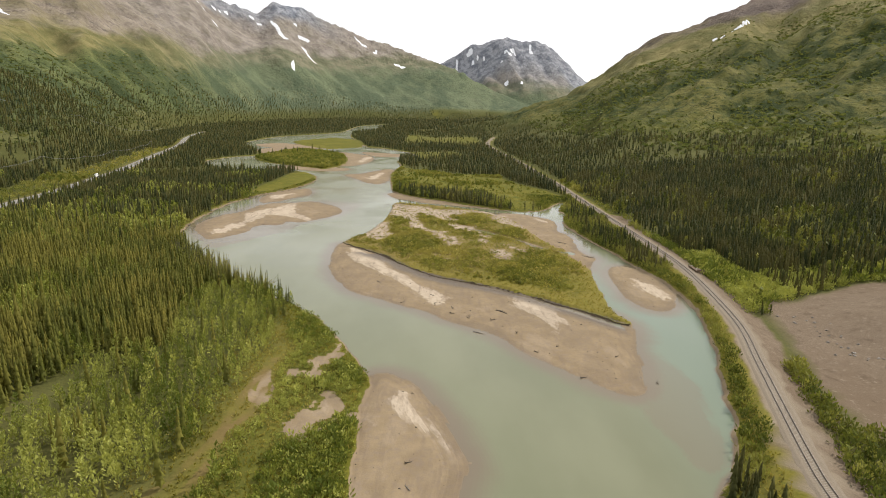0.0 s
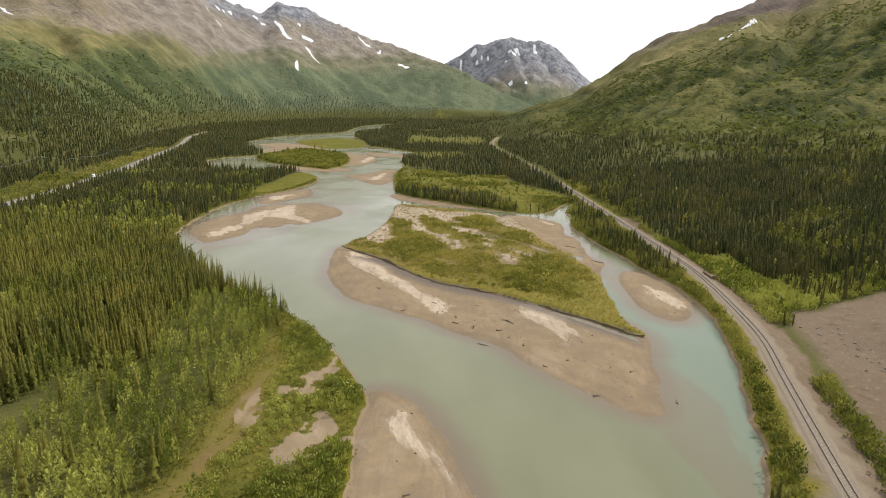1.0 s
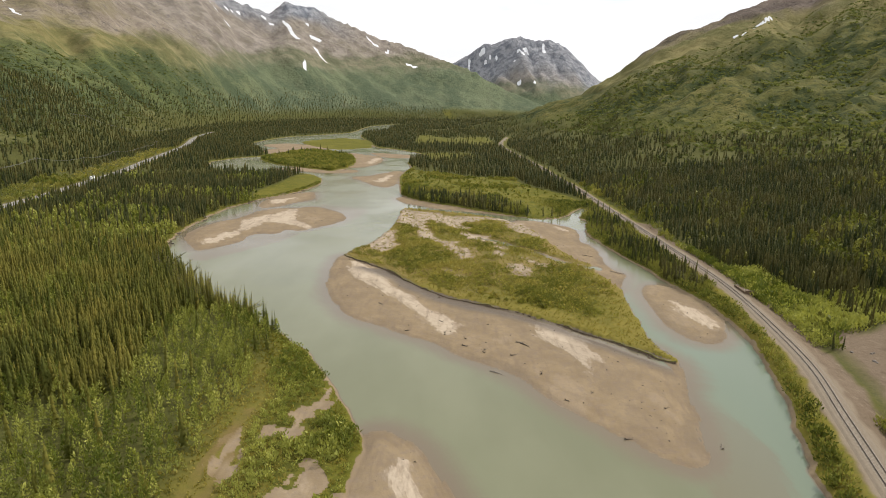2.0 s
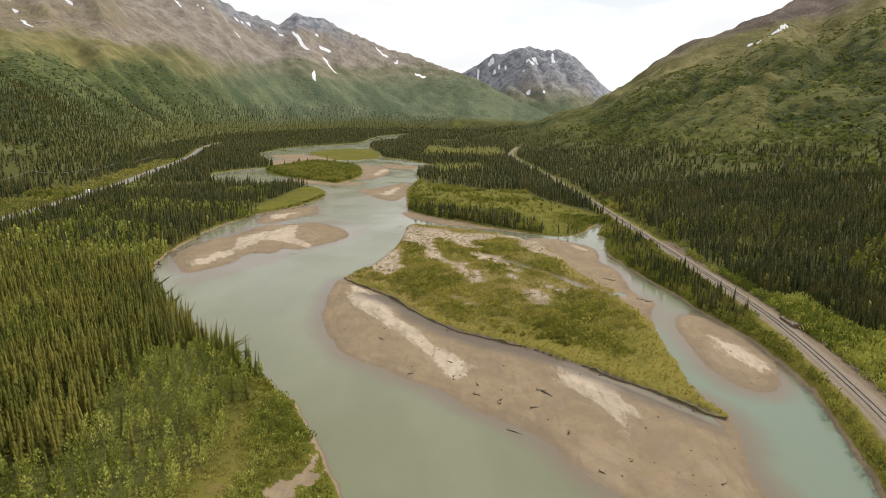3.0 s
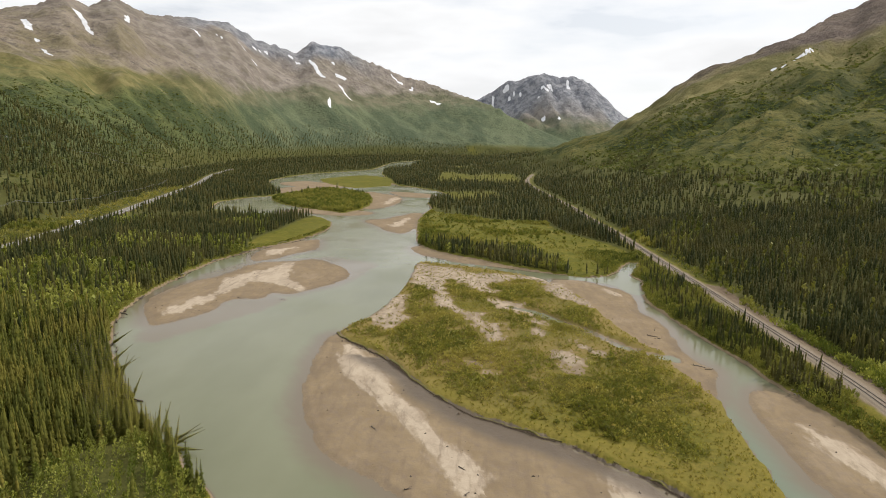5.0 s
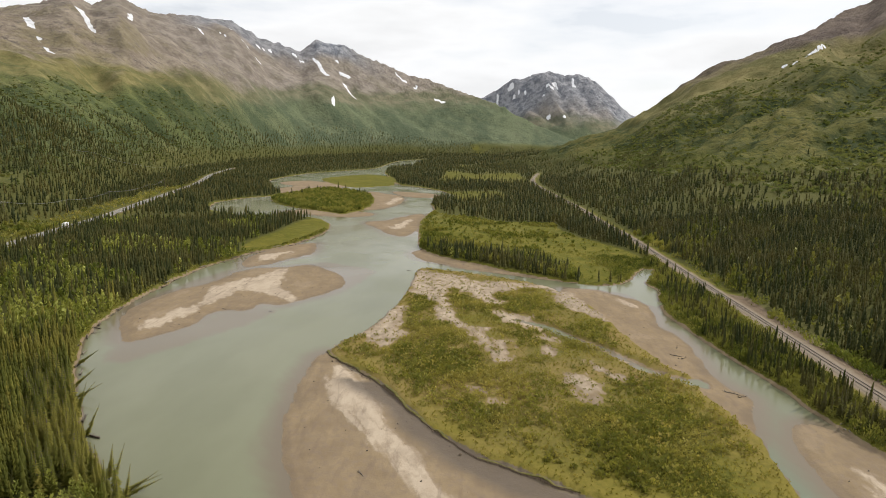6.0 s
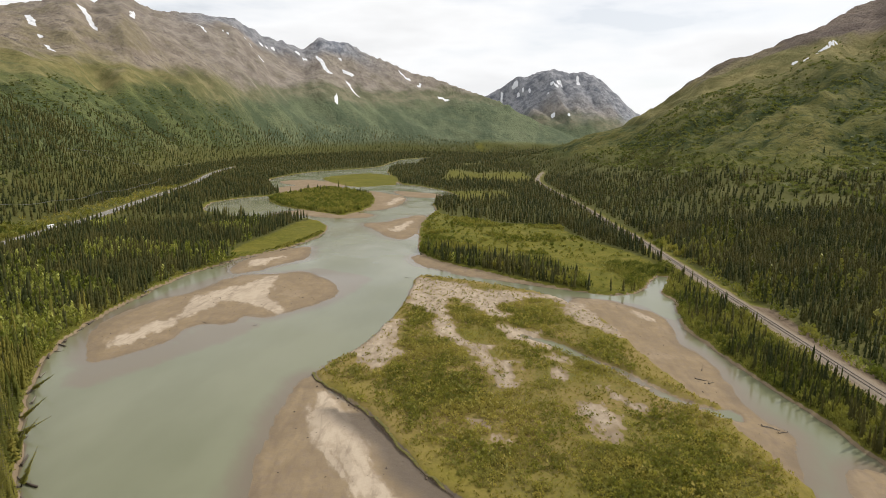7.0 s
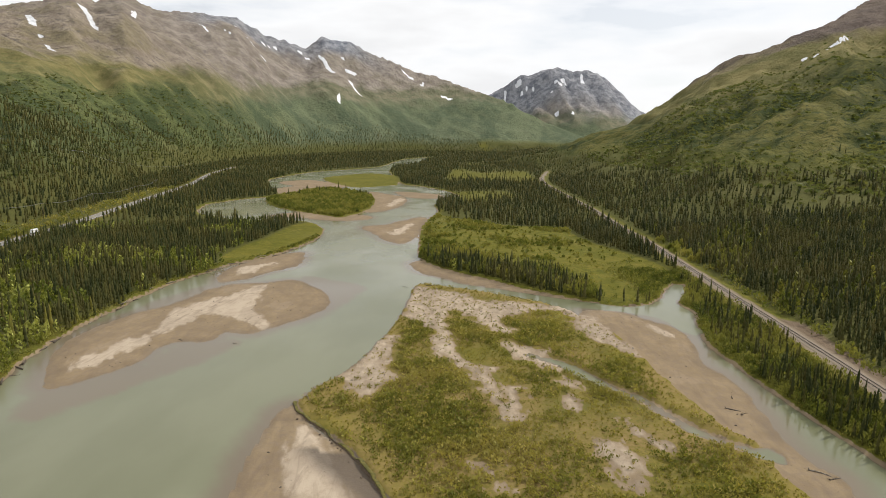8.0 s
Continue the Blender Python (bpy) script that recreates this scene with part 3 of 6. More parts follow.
def relief(x, y):
    """Height of the ground and what covers it."""
    x, y = np.asarray(x, float), np.asarray(y, float)
    az, r = np.degrees(np.arctan2(x - 1, y - 36)), np.hypot(x - 1, y - 36)
    rad = np.radians(az)
    west, vw, tw = mountain(WEST, az, r, 1.25)
    peak, vp, tp = mountain(PEAK, az, r, 1.15)
    east, ve, te = mountain(EAST, az, r, 1.7)
    # spurs and gullies slanting down from the crests, knolls across them
    slant = rad * 2600 + r * 0.42
    gully_w = 1 - np.abs(fbm(slant, r * 0.42, 360, 4, 21)) * 1.7
    rill_w = 1 - np.abs(fbm(slant, r * 0.25, 110, 4, 23)) * 1.7
    gully_p = 1 - np.abs(fbm(rad * 4600 + r * 0.5, r * 0.45, 300, 5, 31)) * 1.6
    gully_e = 1 - np.abs(fbm(rad * 1500 - r * 0.25, r * 0.35, 140, 4, 41)) * 1.6
    bench = fbm((rad * 1200 + east * 0.35) * 0.30, east - 420 * rad, 26, 4, 43, 0.6)
    lump = fbm(x, y, 240, 5, 51)
    grain = fbm(x, y, 55, 4, 61)
    lower = sstep(0.06, 0.35, vw) * (1 - 0.80 * sstep(0.80, 1.0, vw))
    west += tw * lower * (0.060 * (gully_w - 0.40) + 0.012 * (rill_w - 0.4) + 0.06 * fbm(slant * 0.8, r * 0.6, 420, 4, 25)) + lump * 9 * sstep(0, .4, vw) * (tw > 5)
    west += (np.abs(grain) * 18 - 7) * sstep(0.75, 1.0, vw) * sstep(100, 300, tw)
    peak += tp * 0.16 * (gully_p - 0.4) * sstep(0.1, 0.5, vp) * (1 - 0.7 * sstep(0.85, 1.0, vp)) + (np.abs(grain) * 18 - 7) * sstep(0.7, 1.0, vp) * sstep(100, 300, tp)
    east += te * 0.055 * (gully_e - 0.4) * sstep(0.15, 0.6, ve) * (1 - 0.75 * sstep(0.8, 1.0, ve)) + (lump * 8 + grain * 5 + bench * 11) * sstep(0.12, .4, ve) * (te > 5)
    hill = np.maximum(np.maximum(west, peak), np.maximum(east, 0))

    water = inside(x, y, RIVER)
    isles = np.maximum(np.maximum(inside(x, y, ISLAND), inside(x, y, BUSH_ISLAND)), inside(x, y, GRASS_ISLAND))
    wob = fbm(x, y, 9, 3, 3) * 0.9
    land = np.maximum(-water, isles) + wob
    sands = np.max([inside(x, y, p, 40) for p in SANDS], axis=0) + 1.0 + fbm(x, y, 14, 3, 5) * 1.4
    bank_top = 1.0 + 0.35 * fbm(x, y, 40, 3, 7) + 0.25 * fbm(x, y, 8, 3, 8)
    bed = -np.clip(0.25 + 0.16 * (water - wob), 0.25, 2.2)
    steep = np.where(inside(x, y, ISLAND) > -3, 0.55, 1.0)
    h = np.where(land > -1.2, bed + (bank_top - bed) * sstep(-1.2 * steep, 0.9 * steep, land), bed)
    bar = 0.05 + np.clip(sands * 0.075, -2.2, 0.36) + np.clip((sands - 6) * 0.012, 0, 0.15) + (0.02 + 0.05 * sstep(0, 5, sands)) * fbm(x, y, 11, 3, 9) + 0.13 * sstep(0, 7, sands) * fbm(x, y, 27, 4, 10)
    bar = np.where(sands < 0, 0.05 + np.maximum(sands * 0.05, -2.2) + 0.02 * fbm(x, y, 11, 3, 9), bar)
    under_bank = (1 - sstep(2.0, 8.0, -inside(x, y, ISLAND) + wob)) * (y < 240) * (x < 66)
    bar = bar - 0.40 * under_bank
    h = np.where(land < 0.8, np.maximum(h, bar), h)
    shoal = np.max([inside(x, y, p, 20) for p in SHOALS], axis=0) + fbm(x, y, 10, 3, 20) * 1.5
    h = np.where((land < 0) & (sands < 1), np.maximum(h, np.where((x > 40) & (y < 130), -0.24, -0.13) + np.minimum(shoal * 0.10, 0.02)), h)
    trough, _ = line_distance(x, y, BACK_CHANNEL, 20)
    h = h - 1.15 * (1 - sstep(0.8, 3.4, trough + wob * 0.5)) * (isles > -2)
    side_run, _ = line_distance(x, y, SIDE_CHANNEL, 20)
    h = h - (h + 0.80) * (1 - sstep(1.6, 5.6, side_run + wob * 0.9)) * (h > -0.80)
    inland = sstep(1, 30, -water)
    h = h + inland * (0.5 + 0.6 * fbm(x, y, 70, 3, 11)) + hill * sstep(0, 60, r) + 26 * sstep(2600, 3800, r)
    # gravel pit cut into the foot of the east slope
    pit = inside(x, y, PIT) + fbm(x, y, 7, 3, 12) * 1.5
    h = h + 7.0 * sstep(2, 38, pit) * sstep(100, 170, x)
    # railway bench and road bench
    dt, _ = line_distance(x, y, TRACK)
    h = np.where(dt < 30, 3.0 * (1 - sstep(3.6, 9.5, dt)) + h * sstep(3.6, 9.5, dt), h)
    dr, _ = line_distance(x, y, ROAD)
    h = np.where(dr < 50, 3.0 * (1 - sstep(6, 24, dr)) + h * sstep(6, 24, dr), h)

    cover = {}
    bare = np.max([inside(x, y, p, 20) for p in BARE_ISLAND], axis=0) - 0.3 + fbm(x, y, 7, 4, 13, 0.6) * 3.2
    clear = np.max([inside(x, y, p, 20) for p in CLEARINGS], axis=0) + fbm(x, y, 3.5, 3, 14) * 1.5
    path = np.minimum(line_distance(x, y, TRAIL, 20)[0], line_distance(x, y, TRAIL_FORK, 20)[0])
    path = path + fbm(x, y, 9, 3, 15) * 0.5 + 1.2 * sstep(92, 112, y)
    low = (1 - sstep(-0.4, 0.9, land)) * (1 - sstep(0.75, 1.1, h))
    cover["sand"] = np.clip(np.maximum.reduce([low, sstep(-1, 1.5, bare) * 0.95, sstep(-0.3, 0.5, clear), (1 - sstep(0.2, 0.8, np.abs(path - 0.9))) * 0.30 * (y < 145),
                                               (1 - sstep(0.9, 3.0, trough)) * (isles > -3)]), 0, 1)
    cover["dirt"] = (1 - sstep(0.3, 1.3, path)) * (y < 100) * np.clip(0.55 + 0.5 * fbm(x, y, 6, 3, 24), 0, 1)
    cover["wet"] = (1 - sstep(0.03, 0.20, h + 0.10 * fbm(x * 0.9 + y * 0.45, y * 0.4, 9, 4, 16, 0.6))) * 0.38 * (land < 1.0)
    seep = (1 - sstep(5.0, 11.0, -inside(x, y, ISLAND) + 2.4 * fbm(x, y, 16, 3, 27))) * (y < 225) * (x < 66)
    cover["wet"] = np.maximum(cover["wet"], seep * (land < 1.0))
    dry = np.max([inside(x, y, p, 20) for p in DRY_SILT], axis=0) + fbm(x + 0.5 * y, y * 0.40, 6, 5, 17, 0.62) * 2.6
    cover["pale"] = np.clip(np.maximum.reduce([sstep(-1.6, 2.2, dry), sstep(-1, 2, bare) * 0.80, sstep(-0.3, 0.6, clear) * 0.42]), 0, 1)
    cover["gravel"] = np.clip(np.maximum.reduce([1 - sstep(5.5, 7.5, dt + 3.0 - 7.0 * (x > np.interp(y, TRACK[:, 1], TRACK[:, 0])) * (y < 330) + fbm(x, y, 5, 3, 18) * 1.0), sstep(-1.5, 1.5, pit), (1 - sstep(5, 8, dr)) * 0.9,
                                                 sstep(9, 20, np.where((x > 100) & (y < 165), dt, 0)) * (1 - sstep(22, 34, dt)) * sstep(-14, 0, pit)]), 0, 1)
    cover["ballast"] = (1 - sstep(3.0, 4.2, dt + fbm(x, y, 4, 3, 22) * 0.7)) * (y < 1500)
    cover["hill"], cover["az"], cover["r"], cover["land"], cover["isles"] = hill, az, r, land, isles
    cover["dt"], cover["dr"], cover["pit"], cover["bare"], cover["water"] = dt, dr, pit, bare, water
    cover["rim"] = np.clip(sands, -2, 30) + 1.2 * fbm(x, y, 12, 4, 32)
    cover["sandd"], cover["clear"], cover["path"], cover["trough"] = sands, clear, path, trough
    meadow = np.maximum.reduce([inside(x, y, MEADOW), inside(x, y, GRASS_POINT), inside(x, y, GRASS_ISLAND)])
    cover["meadow"] = meadow
    rim = inside(x, y, ISLAND) + 3.0 * fbm(x, y, 14, 3, 28)
    gold = np.maximum((1 - sstep(4, 13, rim)) * (rim > -3), (1 - sstep(2.0, 6.0, path)) * (y < 125))
    gold = np.maximum(gold, sstep(0.05, 0.6, fbm(x, y, 34, 4, 29)) * 0.40 * (meadow > 0))
    cover["gold"] = np.maximum(gold, (1 - sstep(9, 14, dt)) * (x < np.interp(y, TRACK[:, 1], TRACK[:, 0])) * (y < 400) * 0.8)
    line = np.where(az < 6, 205 + np.clip(az + 38, 0, 40) * 2.2, 140 + np.clip(az - 20, 0, 18) * 6.5) + lump * 40 + grain * 12
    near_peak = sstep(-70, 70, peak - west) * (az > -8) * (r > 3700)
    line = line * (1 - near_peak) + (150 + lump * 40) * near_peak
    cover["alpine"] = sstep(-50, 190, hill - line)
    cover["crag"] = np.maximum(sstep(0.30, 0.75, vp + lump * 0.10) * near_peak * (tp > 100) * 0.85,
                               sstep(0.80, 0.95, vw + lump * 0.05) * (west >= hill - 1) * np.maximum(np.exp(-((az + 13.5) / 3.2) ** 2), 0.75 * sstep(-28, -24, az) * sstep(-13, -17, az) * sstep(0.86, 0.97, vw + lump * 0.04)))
    # light lanes of grass between thickets: down the west slope, along the benches of the east slope
    cover["lane"] = np.where(x < 0, fbm(slant, r * 0.25, 60, 4, 24, 0.6) * 0.45 + 0.65 * fbm(x, y, 75, 4, 26, 0.6), bench * 0.8 + 0.5 * fbm(x, y, 22, 3, 27))
    ragged = fbm(x, y, 60, 4, 72, 0.6) * 0.55
    cover["snow"] = np.zeros(x.shape)
    if r.max() > 1200:
        for x0, y0, x1, y1, half in SNOW_WEST + SNOW_PEAK + SNOW_EAST:
            d, _ = line_distance(x, y, np.array([(x0, y0), (x1, y1)], float), 90.0)
            cover["snow"] = np.maximum(cover["snow"], 1 - sstep(half * 0.32, half * 0.68 + 1, d + ragged * half * 0.7))
    cover["scrub"] = np.where(x < 0, sstep(18, 70, hill + lump * 10), sstep(34, 66, hill + lump * 14))
    cover["lush"] = sstep(0.35, 0.75, 0.5 + 0.5 * fbm(x, y, 24, 3, 19)) * np.where(isles > 0, 0.7, 0.6)
    cover["tawny"] = (isles > 0) * (y < 400) * np.clip(0.55 + 0.5 * fbm(x, y, 18, 4, 30, 0.6), 0, 1) * (0.25 + 0.75 * sstep(175, 235, y))
    glade = sstep(0.15, 0.45, fbm(x, y * 0.7, 120, 3, 86)) * (x > -60) * (x < 118) * (y > 640)
    cover["floor"] = (1 - 0.9 * glade) * sstep(2, 8, -water) * (meadow < 0) * sstep(6, 12, dt) * sstep(8, 16, dr) * (1 - np.where(x < 0, sstep(90, 240, hill), sstep(36, 62, hill + lump * 8))) * (0.85 - 0.55 * sstep(170, 135, y) * (x < 0) * sstep(-56, -42, x + 4 * fbm(x, y, 12, 3, 33)))
    return h, cover


# ---- ground: one sheet out to the mountains ----
def sheet(name, verts, quads, material, attrs, smooth=True):
    me = bpy.data.meshes.new(name)
    me.vertices.add(len(verts))
    me.vertices.foreach_set("co", verts.astype(np.float32).ravel())
    me.loops.add(quads.size)
    me.loops.foreach_set("vertex_index", quads.astype(np.int32).ravel())
    me.polygons.add(len(quads))
    me.polygons.foreach_set("loop_start", np.arange(0, quads.size, quads.shape[1], dtype=np.int32))
    me.polygons.foreach_set("loop_total", np.full(len(quads), quads.shape[1], dtype=np.int32))
    me.polygons.foreach_set("use_smooth", np.full(len(quads), smooth))
    for key, values in attrs.items():
        a = me.attributes.new(key, "FLOAT", "POINT")
        a.data.foreach_set("value", np.asarray(values, np.float32).ravel())
    me.materials.append(material)
    me.update(calc_edges=True)
    me.validate()
    return new(name, me)


front = np.radians(np.arange(-50, 50.01, 0.20))
back = np.radians(np.linspace(50.3, 309.7, 80))
bearings = np.concatenate([front, back])
rows = [30.0]
while rows[-1] < 4920:
    rows.append(rows[-1] * 1.0083)
rows = np.array([0.5, 15.0] + rows)
BB, RR = np.meshgrid(bearings, rows)
gx, gy = RR * np.sin(BB), RR * np.cos(BB)
gz, cov = relief(gx, gy)
nr, nb = gx.shape
idx = np.arange(nr * nb).reshape(nr, nb)
nxt = np.roll(idx, -1, axis=1)
quads = np.stack([idx[:-1], nxt[:-1], nxt[1:], idx[1:]], -1).reshape(-1, 4)[:, ::-1]
keys = ("sand", "wet", "pale", "gravel", "floor", "alpine", "snow", "scrub", "lush", "crag", "gold", "lane", "dirt", "ballast", "tawny", "rim")
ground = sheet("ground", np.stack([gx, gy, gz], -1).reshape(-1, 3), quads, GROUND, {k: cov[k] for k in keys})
tagged(ground, "valley floor of grass, river silt and wooded mountain slopes", "ground", kind="structure")

# ---- water: a level sheet in the river bed ----
gx, gy, gz, cov = gx[:, ::2], gy[:, ::2], gz[:, ::2], {k: v[:, ::2] for k, v in cov.items()}
nr, nb = gx.shape
idx = np.arange(nr * nb).reshape(nr, nb)
nxt = np.roll(idx, -1, axis=1)
quads = np.stack([idx[:-1], nxt[:-1], nxt[1:], idx[1:]], -1).reshape(-1, 4)[:, ::-1]
wetq = (gz < 0.25) & (cov["water"] > -4) | (gz < 0.1) & (cov["isles"] > -5)
cell = wetq[:-1] | wetq[1:] | np.roll(wetq, -1, 1)[:-1] | np.roll(wetq, -1, 1)[1:]
wq = quads.reshape(nr - 1, nb, 4)[cell]
used, inv = np.unique(wq, return_inverse=True)
flat = np.stack([gx.ravel()[used], gy.ravel()[used], np.zeros(len(used))], -1)
side_water = sstep(45, 80, gx) * sstep(235, 150, gy)
river = sheet("river", flat, inv.reshape(-1, 4), WATER, {"depth": -gz.ravel()[used], "clear": side_water.ravel()[used]})
tagged(river, "grey-green silty glacial river water", "river", kind="structure")


# ---- plants ----
rng = np.random.default_rng(7)


def spruce_shape(tiers, spikes, seed, ragged=0.25):
    """Crown of a narrow spruce as drooping, toothed tiers; height 1, widest radius 1."""
    g = np.random.default_rng(seed)
    vs, fs = [], []
    for k in range(tiers):
        a = k / tiers
        top = 1.0 - 0.94 * max(0.0, a - 0.9 / tiers) ** 0.9 if k else 1.0
        low = 1.0 - 0.94 * ((k + 1) / tiers) ** 0.9
        rad = (0.10 + 0.90 * ((k + 1) / tiers) ** 0.8) * (1 + ragged * (g.random() - 0.5))
        if k == tiers - 1:
            rad *= 0.85
        off = g.random() * 6.28
        lean = (g.random(2) - 0.5) * 0.18 * rad
        at = len(vs)
        vs.append((0.0, 0.0, top))
        for i in range(spikes):
            r = rad * ((1.0 if i % 2 == 0 else 0.50) + ragged * (g.random() - 0.5))
            an = off + 6.2832 * (i + 0.5 * (g.random() - 0.5)) / spikes
            vs.append((r * math.cos(an) + lean[0], r * math.sin(an) + lean[1], low + (0.0 if i % 2 == 0 else 0.035) + 0.02 * (g.random() - 0.5)))
        for i in range(spikes):
            fs.append((at, at + 1 + i, at + 1 + (i + 1) % spikes))
    return np.array(vs), np.array(fs)


def leaf_shape(count, seed, size=0.5, aspect=4.0, low=0.06, stems=1, fat=0.42):
    """Crown of upward leaf sprays round one or several stems; height 1, radius about 1, aspect: height over radius."""
    g = np.random.default_rng(seed)
    vs, fs = [], []
    heads = [(0.50 * math.cos(2.4 * i + seed) * (i > 0), 0.50 * math.sin(2.4 * i + seed) * (i > 0), 1.0 - 0.35 * g.random() * (i > 0)) for i in range(stems)]
    for i in range(count):
        hx, hy, top = heads[i % stems]
        u = g.random() ** 0.85
        belly = math.sin(math.pi * min(1.0, 0.10 + 0.86 * u ** 0.8)) ** 0.75 if stems > 1 else min(1.0, 0.45 + 3.0 * u) * (1.04 - u) ** 0.75
        rad = belly * (0.95 if stems == 1 else 0.60) + 0.05
        an, rr = g.random() * 6.2832, rad * math.sqrt(0.20 + 0.80 * g.random())
        out = np.array((math.cos(an), math.sin(an), 0.0))
        c = np.array((hx, hy, 0.0)) + out * rr + np.array((0, 0, aspect * (low + (top - low) * u)))
        way = out * (0.25 + 0.55 * (1 - u)) + np.array((0, 0, 0.85)) + g.normal(0, 0.28, 3)
        way /= np.linalg.norm(way)
        flat = np.cross(way, g.normal(0, 1, 3) + np.array((0, 0, 0.2)))
        flat /= np.linalg.norm(flat)
        s = size * (0.65 + 0.7 * g.random())
        at = len(vs)
        for a, b in ((-0.45, 0.0), (0.10, fat), (0.60, 0.05), (0.05, -fat)):
            p = c + way * a * s + flat * b * s
            vs.append((p[0], p[1], p[2] / aspect))
        fs += [(at, at + 1, at + 2), (at, at + 2, at + 3)]
    return np.array(vs), np.array(fs)


def plant(name, shapes, x, y, z, tall, wide, material, label, category):
    """One joined mesh of many plants of a kind."""
    pick = rng.integers(0, len(shapes), len(x))
    turn, tint = rng.random(len(x)) * 6.2832, rng.random(len(x))
    tilt = rng.normal(0, 0.035, (len(x), 2))
    allv, allf, allt, at = [], [], [], 0
    for k, (v, f) in enumerate(shapes):
        m = pick == k
        n = int(m.sum())
        if not n:
            continue
        c, s = np.cos(turn[m])[:, None], np.sin(turn[m])[:, None]
        px = (v[:, 0] * c - v[:, 1] * s) * wide[m][:, None]
        py = (v[:, 0] * s + v[:, 1] * c) * wide[m][:, None]
        pz = v[:, 2][None] * tall[m][:, None]
        px, py = px + pz * tilt[m][:, :1] + x[m][:, None], py + pz * tilt[m][:, 1:] + y[m][:, None]
        allv.append(np.stack([px, py, pz + z[m][:, None]], -1).reshape(-1, 3))
        allf.append((f[None] + (np.arange(n) * len(v))[:, None, None]).reshape(-1, 3) + at)
        allt.append(np.repeat(tint[m], len(v)))
        at += n * len(v)
    if not allv:
        return None
    ob = sheet(name, np.concatenate(allv), np.concatenate(allf), material, {"tint": np.concatenate(allt)}, smooth=material in (SPRUCE, LIT_SPRUCE))
    return tagged(ob, label, category, kind="stuff")


def spread(x0, x1, y0, y1, step):
    """Uneven grid of places."""
    gx_, gy_ = np.meshgrid(np.arange(x0, x1, step), np.arange(y0, y1, step))
    x, y = gx_.ravel(), gy_.ravel()
    return x + (rng.random(x.shape) - 0.5) * step * 1.1, y + (rng.random(x.shape) - 0.5) * step * 1.1


def in_sight(x, y):
    """Within the sweep of the valley that the path overlooks."""
    a0 = np.degrees(np.arctan2(x, y + 52))
    a1 = np.degrees(np.arctan2(x - 3, y - 107))
    return ((np.abs(a0) < 46) | ((np.abs(a1) < 46) & (y > 110))) & (y > 8)


BIRCHES = rounded([(-88, 40), (-86, 64), (-84, 78), (-87, 97), (-76, 107), (-82, 131), (-82, 160), (-70, 164), (-54, 150), (-46, 138), (-44, 110), (-46, 85),
                   (-45, 60), (-44, 20), (-90, 10)])
NEAR_THICKETS = [rounded(p) for p in (
    [(-30, 18), (-30, 58), (-22, 62), (-16, 70), (-9, 60), (-8, 44), (-10, 18)],
    [(-27, 88), (-22, 96), (-15, 90), (-17, 82), (-24, 78)],
    [(-43, 140), (-34, 129), (-29, 116), (-33, 106), (-40, 112), (-44, 128)],
    [(-40, 70), (-37, 104), (-31, 100), (-30, 84), (-34, 68), (-36, 40), (-40, 44)])]
trees = {"near": [], "mid": [], "far": [], "rim": [], "edge": []}
leafy = {"near": [], "mid": []}
shrubs = {"near": [], "mid": [], "far": [], "slope": []}


